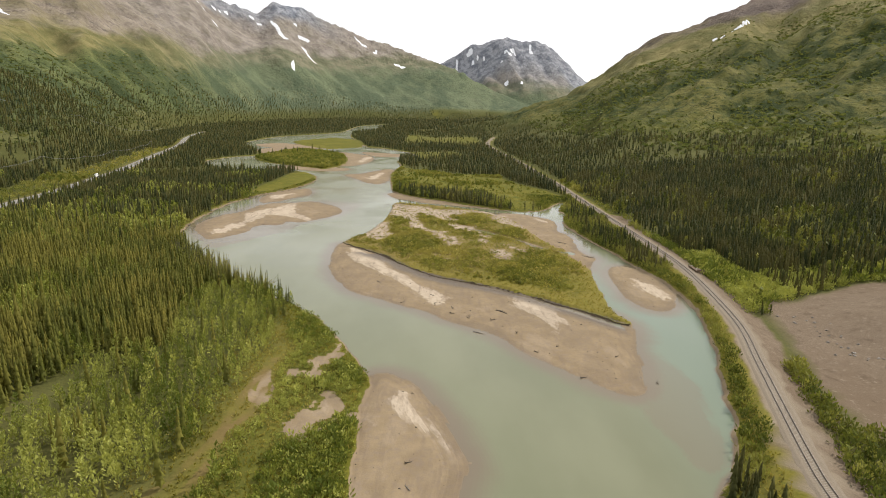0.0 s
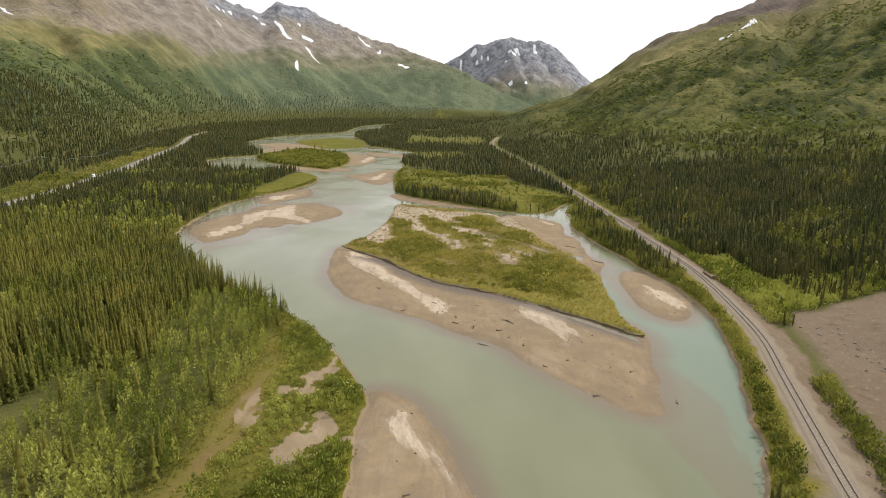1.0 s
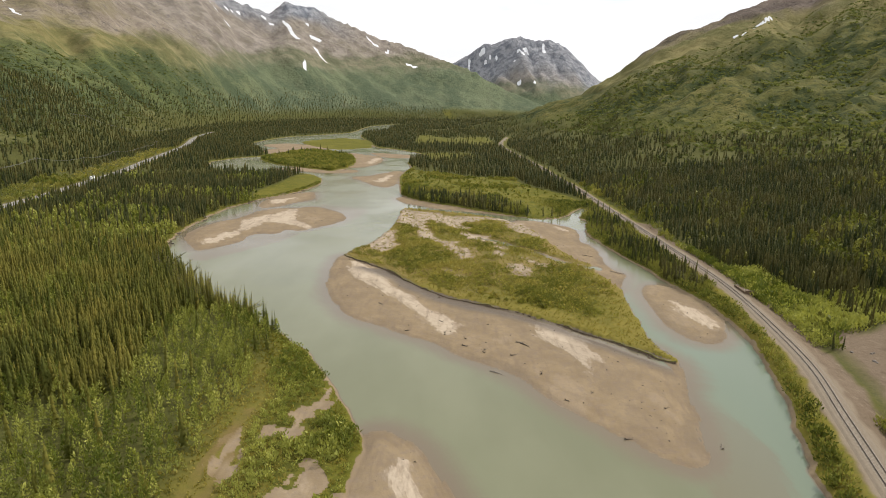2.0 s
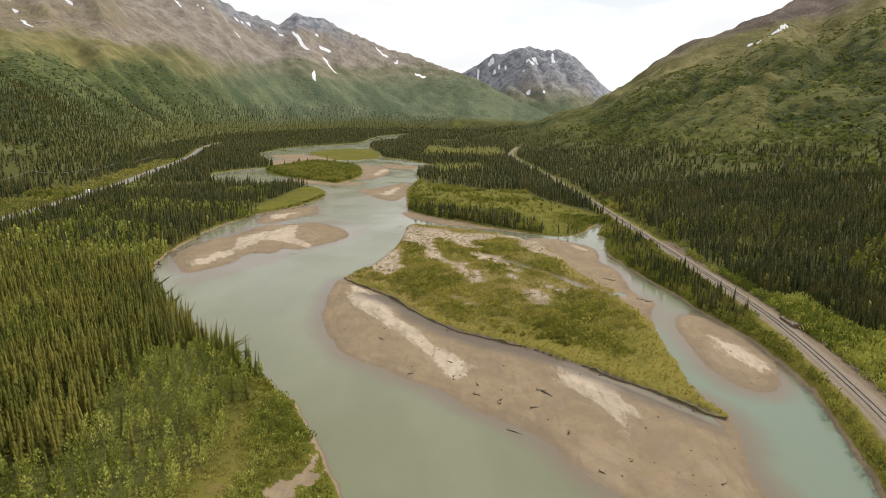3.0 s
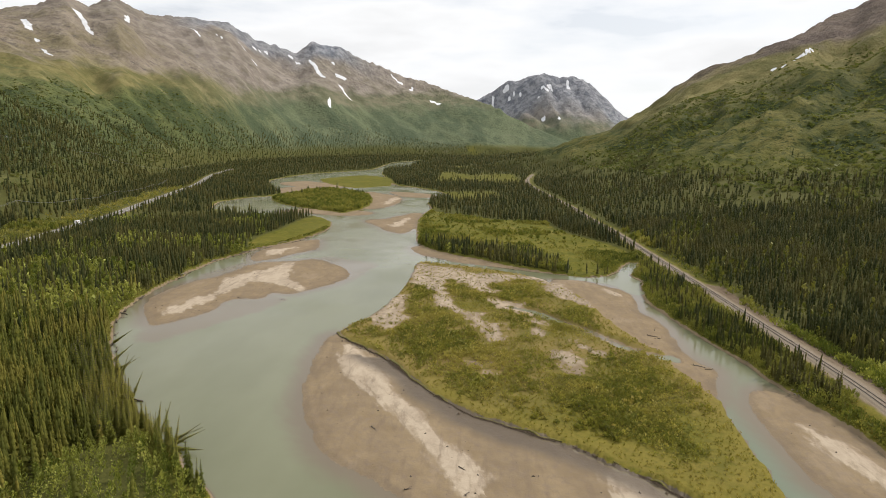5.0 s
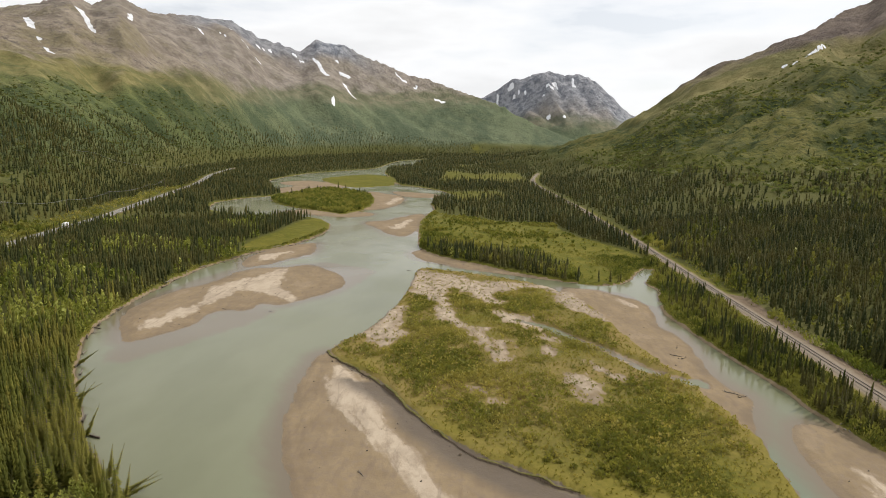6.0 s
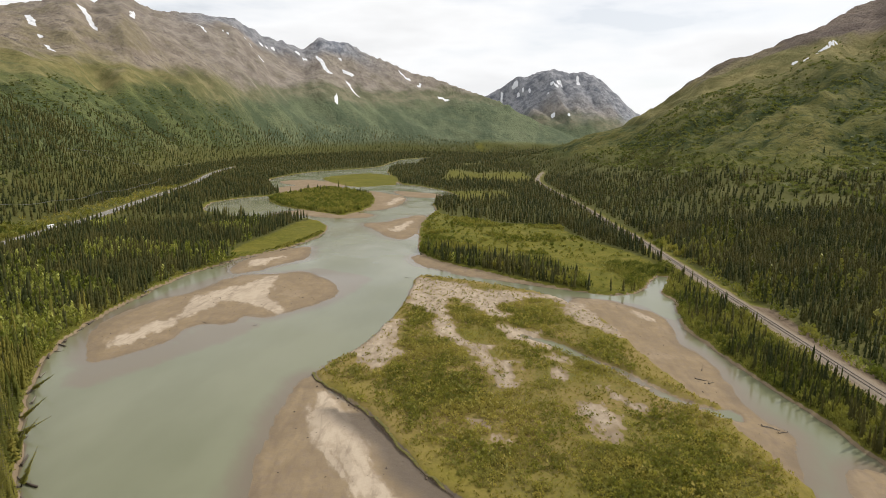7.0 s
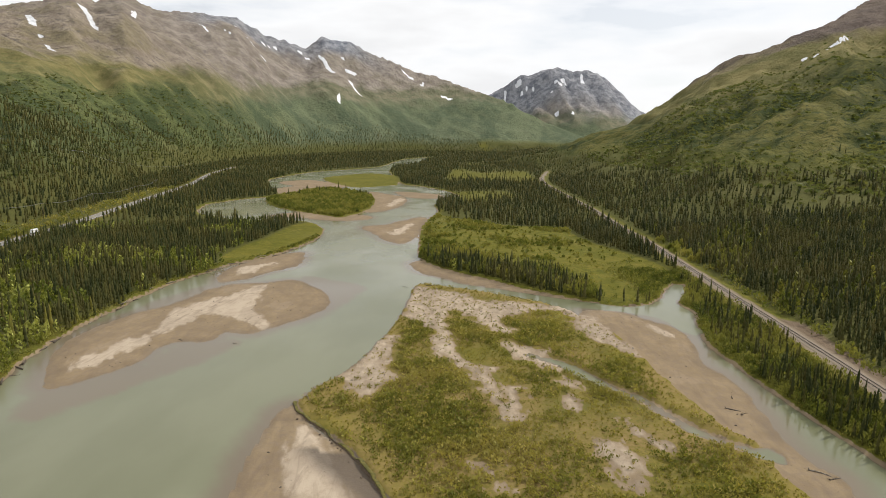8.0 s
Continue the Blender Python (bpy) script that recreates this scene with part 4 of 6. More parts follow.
def stand(x, y, level, step):
    """Sort places into spruces, leafy trees and shrubs by what grows there."""
    keep = in_sight(x, y)
    x, y = x[keep], y[keep]
    h, c = relief(x, y)
    r = np.hypot(x, y - 36)
    dry = (c["land"] > 0.6) & (h > 0.5) & (c["dt"] > 5.5) & (c["dr"] > 6.5) & (c["pit"] < -2)
    mosaic = fbm(x, y, 46, 3, 81)
    chance = rng.random(len(x))
    west = (x < 0) & (c["isles"] < -3) & (c["water"] < 0)
    on_isle = inside(x, y, ISLAND) > -4
    on_bush = inside(x, y, BUSH_ISLAND) > 0
    birch = inside(x, y, BIRCHES) + mosaic * 4
    low_west = west & (y < 150) & (birch < 0) & (x > -48)
    meadow = c["meadow"] > -2
    strand = meadow & (c["water"] > -25 + mosaic * 5) & (c["water"] < -1) & (y < 450) & (x < 48) & (x > -30)
    verge = (c["dr"] < 10) | ((c["dr"] < 38 + mosaic * 8) & (r < 950) & (x < np.interp(y, ROAD[:, 1], ROAD[:, 0])))
    outer = x > np.interp(y, TRACK[:, 1], TRACK[:, 0])
    strip = (x > 60) & ~outer & (c["water"] > -40) & (y < 420)
    # share of ground under trees, falling off up the slopes
    limit = np.where(x < 0, 150.0, 52.0) + mosaic * 24
    open_east = sstep(-0.05, 0.45, fbm(x, y, 95, 4, 84, 0.6)) * (x > 100) * sstep(6, 26, c["hill"])
    wood = 1 - sstep(0.45, 1.05, c["hill"] / limit)
    wood = np.where((x > 0) & (c["hill"] > 30), wood * 0.9, wood)
    base = dry & ~on_isle & ~meadow & ~low_west & ~on_bush & (c["clear"] < 0) & (inside(x, y, GRASS_ISLAND) < 0)
    gap = np.maximum(sstep(0.75, 1.0, mosaic) * 0.8, sstep(0.15, 0.45, fbm(x, y * 0.7, 120, 3, 86)) * (x > -60) * (x < 118) * (y > 640) * 0.92)
    is_birch = base & west & (birch > 0) & (y < 200) & (c["path"] > 3.0)
    patch = sstep(0.1, 0.7, mosaic + np.where(west & (y > 280) & (y < 470) & (x > -235), 0.34, np.where(west, 0.14, 0.0))) * 0.72
    leaf = base & ~is_birch & west & (birch <= 0) & ~verge & (chance < patch) & (y < 700)
    leaf |= base & outer & (x > 100) & (y > 150) & (chance < patch * 0.35 + 0.04) & (c["dt"] > 12) & (y < 560)
    alder = base & outer & (c["dt"] < np.where(y < 225, 30, 13) + mosaic * np.where(y < 225, 9, 4)) & (c["dt"] > 8 + 3 * mosaic) & (y > 140) & (y < 300) & (x < 190)
    alder |= base & outer & (c["pit"] > -24 + 6 * mosaic) & (y > 140) & (c["dt"] > 9) & (chance < 0.8)
    alder |= dry & outer & (c["dt"] > 7.5 + mosaic) & (c["dt"] < 14 + 2 * mosaic) & (y < 99) & (x > 60)
    alder |= base & strip & (((y < 196) & (c["water"] > -5.5 - mosaic)) | ((y >= 196) & (chance < 0.46))) & (c["dt"] > 5)
    alder |= dry & (c["pit"] < -1) & (c["pit"] > -9) & outer & (c["dt"] > 15) & (y < 96) & (chance < 0.8)
    alder |= base & verge & (x < -100) & (c["dr"] > 9) & (chance < 0.75)
    alder |= base & outer & (y >= 300) & (y < 520) & (c["dt"] > 7) & (c["dt"] < 17 + mosaic * 6) & (chance < 0.35)
    spruce = base & ~is_birch & ~leaf & ~alder & ~verge & (chance < wood * (1 - gap) * (1 - 0.85 * open_east)) & (c["dt"] > np.where(outer, 12, 6))
    spruce &= ~(west & (y < 146) & (x > -72) & (birch < 5))
    spruce &= ~(west & (y < 100) & (x > -95)) & ~(outer & (y < 138) & (x < 160))
    spruce |= dry & strand & (chance < 0.70)
    alder |= dry & strand & (chance >= 0.70)
    spruce |= on_bush & dry & (chance < 0.06) & (y > 800)
    spruce |= (base & (birch > 0) & (y < 200) & west & (chance > 0.98))
    spruce |= base & strip & (y > 196) & ~alder
    spruce &= ~(strip & (y < 196) & (chance < 0.99))
    is_birch &= chance < 0.50
    tall_scale = np.where(r > 2000, 1.4, 1.0)
    e_tall = np.where((x > 0) & outer, 0.92, np.where(strip, 0.80, 1.0))
    hs = (6.4 + 4.2 * rng.random(len(x)) + 1.0 * mosaic) * tall_scale * e_tall
    hs = np.where(rng.random(len(x)) < 0.06, hs * 1.25, hs) * np.where(rng.random(len(x)) < 0.2, 0.7, 1)
    hs = np.where(strip, hs * (0.62 + 0.45 * rng.random(len(x))), hs)
    ws = hs * (0.094 + 0.042 * rng.random(len(x))) * (step / 2.1) ** 0.35
    trees[level].append(np.stack([x, y, h - 0.1, hs, ws], -1)[spruce])
    if level in leafy:
        hb = 3.4 + 3.4 * rng.random(len(x)) + 0.8 * mosaic + 0.8 * (x > 0)
        wb = hb * (0.20 + 0.08 * rng.random(len(x)))
        leafy[level].append(np.stack([x, y, h - 0.1, hb, wb], -1)[is_birch | leaf])
    if level in shrubs:
        ha = (step / 2.4) ** 0.3 * np.where(strip | (x < -100), 1.6 + 1.8 * rng.random(len(x)), 1.6 + 2.6 * rng.random(len(x)))
        shrubs[level].append(np.stack([x, y, h - 0.1, ha, ha * (0.55 + 0.3 * rng.random(len(x)))], -1)[alder])


for level, near, far, step in (("near", 0, 260, 1.80), ("mid", 260, 560, 3.1), ("far", 560, 1250, 5.8), ("rim", 1250, 2000, 9.0), ("edge", 2000, 3500, 13.0)):
    wide = min(far, 1500)
    X, Y = spread(-wide, wide * (1.0 if far < 600 else 0.62), 8, far + 36, step)
    R = np.hypot(X, Y - 36)
    m = (R >= near) & (R < far)
    stand(X[m], Y[m], level, step)

X, Y = spread(-95, -40, 10, 170, 1.75)
H, C = relief(X, Y)
m = in_sight(X, Y) & (inside(X, Y, BIRCHES) + fbm(X, Y, 46, 3, 81) * 4 > 0) & (C["path"] > 2.8) & (C["land"] > 1) & (C["clear"] < -0.5) & (rng.random(len(X)) < 0.10)
hb = 2.8 + 2.4 * rng.random(len(X))
leafy["near"].append(np.stack([X, Y, H - 0.1, hb, hb * (0.18 + 0.08 * rng.random(len(X)))], -1)[m])

# the hedge of trees on the meadow's river edge
X, Y = spread(-36, 78, 355, 462, 1.9)
H, C = relief(X, Y)
m = (C["meadow"] > -3) & (C["land"] > 1) & (C["water"] > -44 + 0.25 * X + 12 * fbm(X, Y, 22, 2, 97)) & (X < 60)
m |= (C["meadow"] > -6) & (X > 60) & (C["dt"] > 8) & (C["dt"] < 26 + 8 * fbm(X, Y, 22, 2, 99)) & (Y > 415) & (C["land"] > 1)
low_bush = m & (rng.random(len(X)) < 0.55)
ha = 2.0 + 3.0 * rng.random(len(X))
shrubs["mid"].append(np.stack([X, Y, H - 0.05, ha, ha * 0.6], -1)[low_bush])
m &= ~low_bush & (rng.random(len(X)) < 0.62)
hs = 3.2 + 3.6 * rng.random(len(X))
trees["mid"].append(np.stack([X, Y, H - 0.1, hs, hs * 0.16], -1)[m])

# willow scrub of the island, the river-side thickets and the meadow
X, Y = spread(-50, 85, 120, 385, 1.25)
H, C = relief(X, Y)
scrubby = fbm(X, Y, 22, 4, 91) + 0.35 * fbm(X, Y, 6, 2, 92)
rim = inside(X, Y, ISLAND)
south = rim - np.clip((205 - Y) * 0.10, 0, 4) - np.where(X < 40, 2.5, 1.5) * (1 + 0.8 * fbm(X, Y, 7, 2, 98))
m = (south > 0) & (C["trough"] > 2.5) & (H > 0.5) & (rng.random(len(X)) < np.where(C["bare"] > -1, 0.13, 0.16 + 0.80 * sstep(-0.30, 0.35, scrubby)))
m &= rng.random(len(X)) > 0.70 * C["gold"]
ha = (0.45 + 1.15 * rng.random(len(X)) ** 1.5 + 0.60 * np.clip(scrubby, -0.6, 1)) * np.where(C["bare"] > -1, 0.7, 1)
isle_shrubs = np.stack([X, Y, H - 0.06, ha, ha * (0.75 + 0.35 * rng.random(len(X)))], -1)[m]
X, Y = spread(-48, -8, 12, 145, 1.35)
H, C = relief(X, Y)
th = np.max([inside(X, Y, p, 20) for p in NEAR_THICKETS], axis=0) + fbm(X, Y, 6, 3, 93) * 1.6
m = in_sight(X, Y) & (C["land"] > 0.8) & (C["clear"] < -0.3) & (C["path"] > 1.6) & (H > 0.45) & (rng.random(len(X)) < np.where(th > 0, 0.95, 0.55)) & (inside(X, Y, BIRCHES) < 2)
ha = np.where(th > 0, 1.1 + 1.5 * rng.random(len(X)), 0.5 + 0.7 * rng.random(len(X))) * np.where(X < -31, 0.7, 1.0)
shrubs["near"].append(np.stack([X, Y, H - 0.06, ha, ha * (0.6 + 0.3 * rng.random(len(X)))], -1)[m])
X, Y = spread(-50, 112, 355, 672, 2.5)
H, C = relief(X, Y)
m = (C["meadow"] > 2) & (C["water"] < -3) & (rng.random(len(X)) < 0.16 + 0.7 * sstep(0.0, 0.6, fbm(X, Y, 30, 3, 94)) + 0.6 * (C["water"] > -9))
ha = 0.6 + 1.6 * rng.random(len(X)) ** 1.6 + 0.5 * sstep(0.2, 0.7, fbm(X, Y, 30, 3, 94))
shrubs["mid"].append(np.stack([X, Y, H - 0.05, ha, ha * 0.8], -1)[m])
X, Y = spread(-260, -100, 615, 945, 3.4)
H, C = relief(X, Y)
m = (inside(X, Y, BUSH_ISLAND) > 3) & (rng.random(len(X)) < 0.85)
ha = 1.6 + 2.4 * rng.random(len(X))
shrubs["mid"].append(np.stack([X, Y, H - 0.05, ha, ha * 0.75], -1)[m])
# alders that fill the strip between side channel and track
X, Y = spread(82, 118, 196, 420, 1.7)
H, C = relief(X, Y)
m = (X < np.interp(Y, TRACK[:, 1], TRACK[:, 0])) & (C["land"] > 0.6) & (C["dt"] > 5.5) & (C["water"] > -40) & (rng.random(len(X)) < 0.62)
ha = 1.4 + 2.2 * rng.random(len(X))
shrubs["near"].append(np.stack([X, Y, H - 0.05, ha, ha * (0.45 + 0.25 * rng.random(len(X)))], -1)[m])
# bushes overhanging the western shore
X, Y = spread(-155, -45, 142, 520, 1.7)
H, C = relief(X, Y)
m = (C["land"] > 0.05) & (C["water"] < 0.9) & (C["water"] > -4.5) & (rng.random(len(X)) < 0.75)
ha = 0.6 + 1.0 * rng.random(len(X))
shrubs["mid"].append(np.stack([X, Y, H - 0.05, ha, ha * 0.8], -1)[m])
# alder clumps on the open slopes
X, Y = spread(100, 1000, 250, 1500, 7.0)
H, C = relief(X, Y)
cl = fbm(X, Y, 90, 4, 95)
m = in_sight(X, Y) & (C["hill"] > 30) & (C["hill"] < 330) & (rng.random(len(X)) < 0.04 + 0.75 * sstep(0.25, -0.35, C["lane"] + 0.3 * cl))
ha = 1.3 + 2.3 * rng.random(len(X)) ** 1.3
shrubs["slope"].append(np.stack([X, Y, H - 0.2, ha, ha * (1.0 + 0.8 * rng.random(len(X)))], -1)[m])
# understory and openings of the eastern forest
X, Y = spread(100, 560, 150, 900, 4.2)
H, C = relief(X, Y)
m = in_sight(X, Y) & (C["pit"] < -2) & (C["dt"] > 12) & (C["hill"] < 60) & (X > np.interp(Y, TRACK[:, 1], TRACK[:, 0])) & (C["land"] > 1)
m &= rng.random(len(X)) < 0.06 + 0.35 * sstep(0.0, 0.5, fbm(X, Y, 60, 3, 85))
ha = 0.8 + 1.6 * rng.random(len(X)) ** 1.5
shrubs["slope"].append(np.stack([X, Y, H - 0.1, ha, ha * (0.8 + 0.5 * rng.random(len(X)))], -1)[m])
# broad-leaved thickets that clothe the western slope
for near, far, step in ((250, 900, 7.5), (900, 1600, 11.0), (1600, 2700, 19.0)):
    X, Y = spread(-far, 0, 60, far, step)
    R = np.hypot(X, Y)
    X, Y = X[(R >= near) & (R < far)], Y[(R >= near) & (R < far)]
    H, C = relief(X, Y)
    cl = fbm(X, Y, 80, 4, 96)
    m = in_sight(X, Y) & (C["hill"] > 22) & (C["hill"] < 330 + 60 * cl) & (C["alpine"] < 0.12) & (rng.random(len(X)) < 0.85 - 0.65 * sstep(-0.4, 0.5, C["lane"]) + 0.1 * cl)
    ha = (1.3 + 1.5 * rng.random(len(X))) * (step / 10) ** 0.5
    shrubs["slope"].append(np.stack([X, Y, H - 0.4, ha, ha * (1.1 + 0.8 * rng.random(len(X)))], -1)[m])

# rough grass on the island's margin, the meadow and the clearings
X, Y = spread(-50, 80, 120, 385, 1.15)
H, C = relief(X, Y)
m = (inside(X, Y, ISLAND) > 0.6) & (C["trough"] > 2.6) & (H > 0.45) & (rng.random(len(X)) < np.where(C["bare"] > -1, 0.16, 0.62))
gh = 0.30 + 0.35 * rng.random(len(X))
tufts = [np.stack([X, Y, H - 0.04, gh, gh * 1.1], -1)[m]]
X, Y = spread(-56, -8, 12, 145, 0.85)
H, C = relief(X, Y)
m = in_sight(X, Y) & (C["land"] > 0.8) & (C["clear"] < -0.2) & (H > 0.45) & (rng.random(len(X)) < 0.62) & (C["path"] > 0.55)
gh = 0.30 + 0.40 * rng.random(len(X))
tufts.append(np.stack([X, Y, H - 0.04, gh, gh * 1.1], -1)[m])
X, Y = spread(60, 112, 30, 200, 1.1)
H, C = relief(X, Y)
m = (C["land"] > 0.8) & (C["dt"] > 5.6) & (C["dt"] < 20) & (C["water"] > -40) & (X < np.interp(Y, TRACK[:, 1], TRACK[:, 0])) & (rng.random(len(X)) < 0.7)
gh = 0.35 + 0.45 * rng.random(len(X))
tufts.append(np.stack([X, Y, H - 0.04, gh, gh * 1.1], -1)[m])
tufts = np.concatenate(tufts)

SPRUCE_NEAR = [spruce_shape(7, 7, s) for s in (1, 2, 3, 4, 5)]
SPRUCE_MID = [spruce_shape(4, 5, s, 0.3) for s in (11, 12, 13)]
SPRUCE_FAR = [spruce_shape(3, 5, s, 0.2) for s in (21, 22)]
SPRUCE_RIM = [spruce_shape(2, 4, s, 0.2) for s in (31, 32)]
LEAFY_NEAR = [leaf_shape(68, s, 0.49, 4.4, 0.06, 1, 0.21) for s in (1, 2, 3, 4)]
LEAFY_MID = [leaf_shape(30, s, 0.85, 4.0, 0.06, 1, 0.32) for s in (5, 6)]
SHRUB_NEAR = [leaf_shape(42, s, 0.48, 1.5, 0.04, 4, 0.21) for s in (7, 8, 9)]
SHRUB_LOW = [leaf_shape(22, s, 0.47, 1.3, 0.04, 4, 0.30) for s in (10, 11, 12)]
SHRUB_SLOPE = [leaf_shape(11, s, 0.95, 1.0, 0.04, 3) for s in (13, 14)]

spruces = {k: np.concatenate(v) for k, v in trees.items()}
birches = {k: np.concatenate(v) for k, v in leafy.items()}
bushes = {k: np.concatenate(v) for k, v in shrubs.items()}

# the trees along the nearest shores stand as things of their own
n = spruces["near"]
shore = ((n[:, 0] < 0) & (n[:, 1] > 128) & (n[:, 1] < 262) & (inside(n[:, 0], n[:, 1], RIVER) > -11)) | ((n[:, 0] > 84) & (n[:, 1] > 196) & (n[:, 1] < 330) & (n[:, 0] < 114))
single_spruces, spruces["near"] = n[shore][:260], np.concatenate([n[~shore], n[shore][260:]])
n = birches["near"]
shore = (n[:, 0] > -66) & (n[:, 1] < 105)
single_birches, birches["near"] = n[shore][:90], np.concatenate([n[~shore], n[shore][90:]])
n = isle_shrubs
shore = (n[:, 1] < 205) & (n[:, 0] < 40)
single_willows, isle_shrubs = n[shore][:120], np.concatenate([n[~shore], n[shore][120:]])

for level, shapes in (("near", SPRUCE_NEAR), ("mid", SPRUCE_MID), ("far", SPRUCE_FAR), ("rim", SPRUCE_RIM), ("edge", SPRUCE_RIM)):
    p = spruces[level]
    # near west trees, same size as the rest, take the painted-sunlight needles
    young = (p[:, 0] < 0) & (p[:, 1] < 265 + 45 * fbm(p[:, 0], p[:, 1], 60, 3, 83) + rng.normal(0, 22, len(p)))
    plant("spruce_forest", shapes, *p[~young].T, SPRUCE, "dark green spruce forest on the valley floor", "forest")
    if young.any():
        plant("young_spruce_forest", shapes, *p[young].T, LIT_SPRUCE, "sunlit olive-green young spruce forest by the river", "forest")
for level, shapes in (("near", LEAFY_NEAR), ("mid", LEAFY_MID)):
    p = birches[level]
    plant("poplar_wood", shapes, *p[p[:, 0] < 0].T, POPLAR, "light green young poplar wood between spruces", "forest")
    plant("alder_wood", LEAFY_MID, *p[p[:, 0] >= 0].T, ALDER, "mid-green alders among spruces beyond the railway", "forest")
plant("willow_scrub", SHRUB_LOW, *isle_shrubs.T, WILLOW, "low green willow scrub on the gravel island", "shrubs")
plant("rough_grass", [leaf_shape(5, s, 0.95, 1.0, 0.0, 2, 0.25) for s in (15, 16, 17)], *tufts.T, GRASS_BLADES, "rough yellow-green grass tussocks on the river flats", "grass")
p = bushes["near"]
fresh = (p[:, 0] > np.interp(p[:, 1], TRACK[:, 1], TRACK[:, 0])) & (p[:, 1] > 130)
plant("alder_scrub", SHRUB_NEAR, *p[(p[:, 0] >= 0) & ~fresh].T, ALDER, "leafy green alder scrub by the river and railway", "shrubs")
plant("birch_scrub", SHRUB_NEAR, *p[(p[:, 0] >= 0) & fresh].T, POPLAR, "light green birch scrub uphill of the railway", "shrubs")
plant("poplar_scrub", SHRUB_NEAR, *p[p[:, 0] < 0].T, POPLAR, "bright green poplar scrub beside the trail", "shrubs")
plant("roadside_scrub", SHRUB_LOW, *bushes["far"].T, WILLOW, "light green scrub along the highway verge", "shrubs")
p = bushes["mid"]
plant("meadow_scrub", SHRUB_LOW, *p[p[:, 1] < 440].T, MEADOW_BUSH, "green bushes scattered over river meadows", "shrubs")
plant("meadow_scrub", SHRUB_SLOPE, *p[p[:, 1] >= 440].T, MEADOW_BUSH, "green bushes scattered over river meadows", "shrubs")
plant("hillside_scrub", SHRUB_SLOPE, *bushes["slope"].T, HILL_SCRUB, "green alder thickets clothing the mountain slopes", "shrubs")



# ---- single trees with trunk and crown ----
def mesh_of(name, verts, faces, material, smooth=False):
    me = bpy.data.meshes.new(name)
    me.from_pydata([tuple(v) for v in verts], [], [tuple(int(i) for i in f) for f in faces])
    me.materials.append(material)
    if smooth:
        me.polygons.foreach_set("use_smooth", np.full(len(me.polygons), True))
    me.update()
    return me


def part(name, me, parent, label=""):
    ob = new(name, me)
    ob.parent = parent
    return tagged(ob, label)


def tube(path, radii, sides=6):
    """Vertices and faces of a tapering round stem along a path."""
    vs, fs = [], []
    for k, (p, r) in enumerate(zip(path, radii)):
        p = Vector(p)
        d = (Vector(path[min(k + 1, len(path) - 1)]) - Vector(path[max(k - 1, 0)])).normalized()
        u = d.cross(Vector((0.31, 0.87, 0.38))).normalized()
        w = d.cross(u)
        for i in range(sides):
            a = 6.2832 * i / sides
            vs.append(tuple(p + (u * math.cos(a) + w * math.sin(a)) * r))
    for k in range(len(path) - 1):
        for i in range(sides):
            j = (i + 1) % sides
            fs.append((k * sides + i, k * sides + j, (k + 1) * sides + j, (k + 1) * sides + i))
    fs.append(tuple(range(sides))[::-1])
    fs.append(tuple(range((len(path) - 1) * sides, len(path) * sides)))
    return vs, fs


def join(*pieces):
    vs, fs = [], []
    for v, f in pieces:
        at = len(vs)
        vs += [tuple(p) for p in v]
        fs += [tuple(int(i) + at for i in q) for q in f]
    return vs, fs


def bough_crown(seed, tall=9.0, rad=1.15):
    """Spruce crown of separate hanging boughs, some missing."""
    g = np.random.default_rng(seed)
    vs, fs = [], []
    levels = 17
    for k in range(levels):
        a = (k + 0.5) / levels
        z = tall * (1 - 0.93 * a)
        reach = rad * (0.10 + 0.90 * a ** 0.85) * (0.85 + 0.3 * g.random())
        count = 4 + int(4 * a) + 1
        off = g.random() * 6.28
        for i in range(count):
            if g.random() < 0.10:
                continue
            an = off + 6.2832 * (i + 0.4 * g.random()) / count
            r = reach * (0.70 + 0.55 * g.random())
            dx, dy = math.cos(an), math.sin(an)
            drop = r * (0.35 + 0.25 * g.random())
            half = 0.30 * r + 0.06
            at = len(vs)
            vs += [(dx * 0.04, dy * 0.04, z + 0.16 * r), (dx * r * 0.55 - dy * half, dy * r * 0.55 + dx * half, z - drop * 0.62),
                   (dx * r, dy * r, z - drop * 0.80), (dx * r * 0.55 + dy * half, dy * r * 0.55 - dx * half, z - drop * 0.62),
                   (dx * r * 0.5, dy * r * 0.5, z - drop * 0.18)]
            fs += [(at, at + 1, at + 4), (at + 1, at + 2, at + 4), (at + 2, at + 3, at + 4), (at + 3, at, at + 4)]
    at = len(vs)
    vs += [(0.07, 0, tall * 0.95), (-0.04, 0.06, tall * 0.95), (-0.04, -0.06, tall * 0.95), (0, 0, tall * 1.02)]
    fs += [(at, at + 1, at + 3), (at + 1, at + 2, at + 3), (at + 2, at, at + 3)]
    return vs, fs


def spruce_tree(seed, needles):
    root = new("spruce_tree")
    trunk = tube([(0, 0, -0.3), (0.02, 0.01, 1.5), (0, 0.03, 5.0), (0, 0, 8.7)], (0.15, 0.12, 0.075, 0.02))
    part("trunk", mesh_of("trunk", *trunk, BARK, True), root, "grey-brown spruce trunk")
    part("crown", mesh_of("crown", *bough_crown(seed), needles), root)
    tone = "dark" if needles is SPRUCE else "olive"
    return tagged(root, f"narrow {tone} green spruce with drooping boughs on the riverbank", "tree", "spruces along the river")


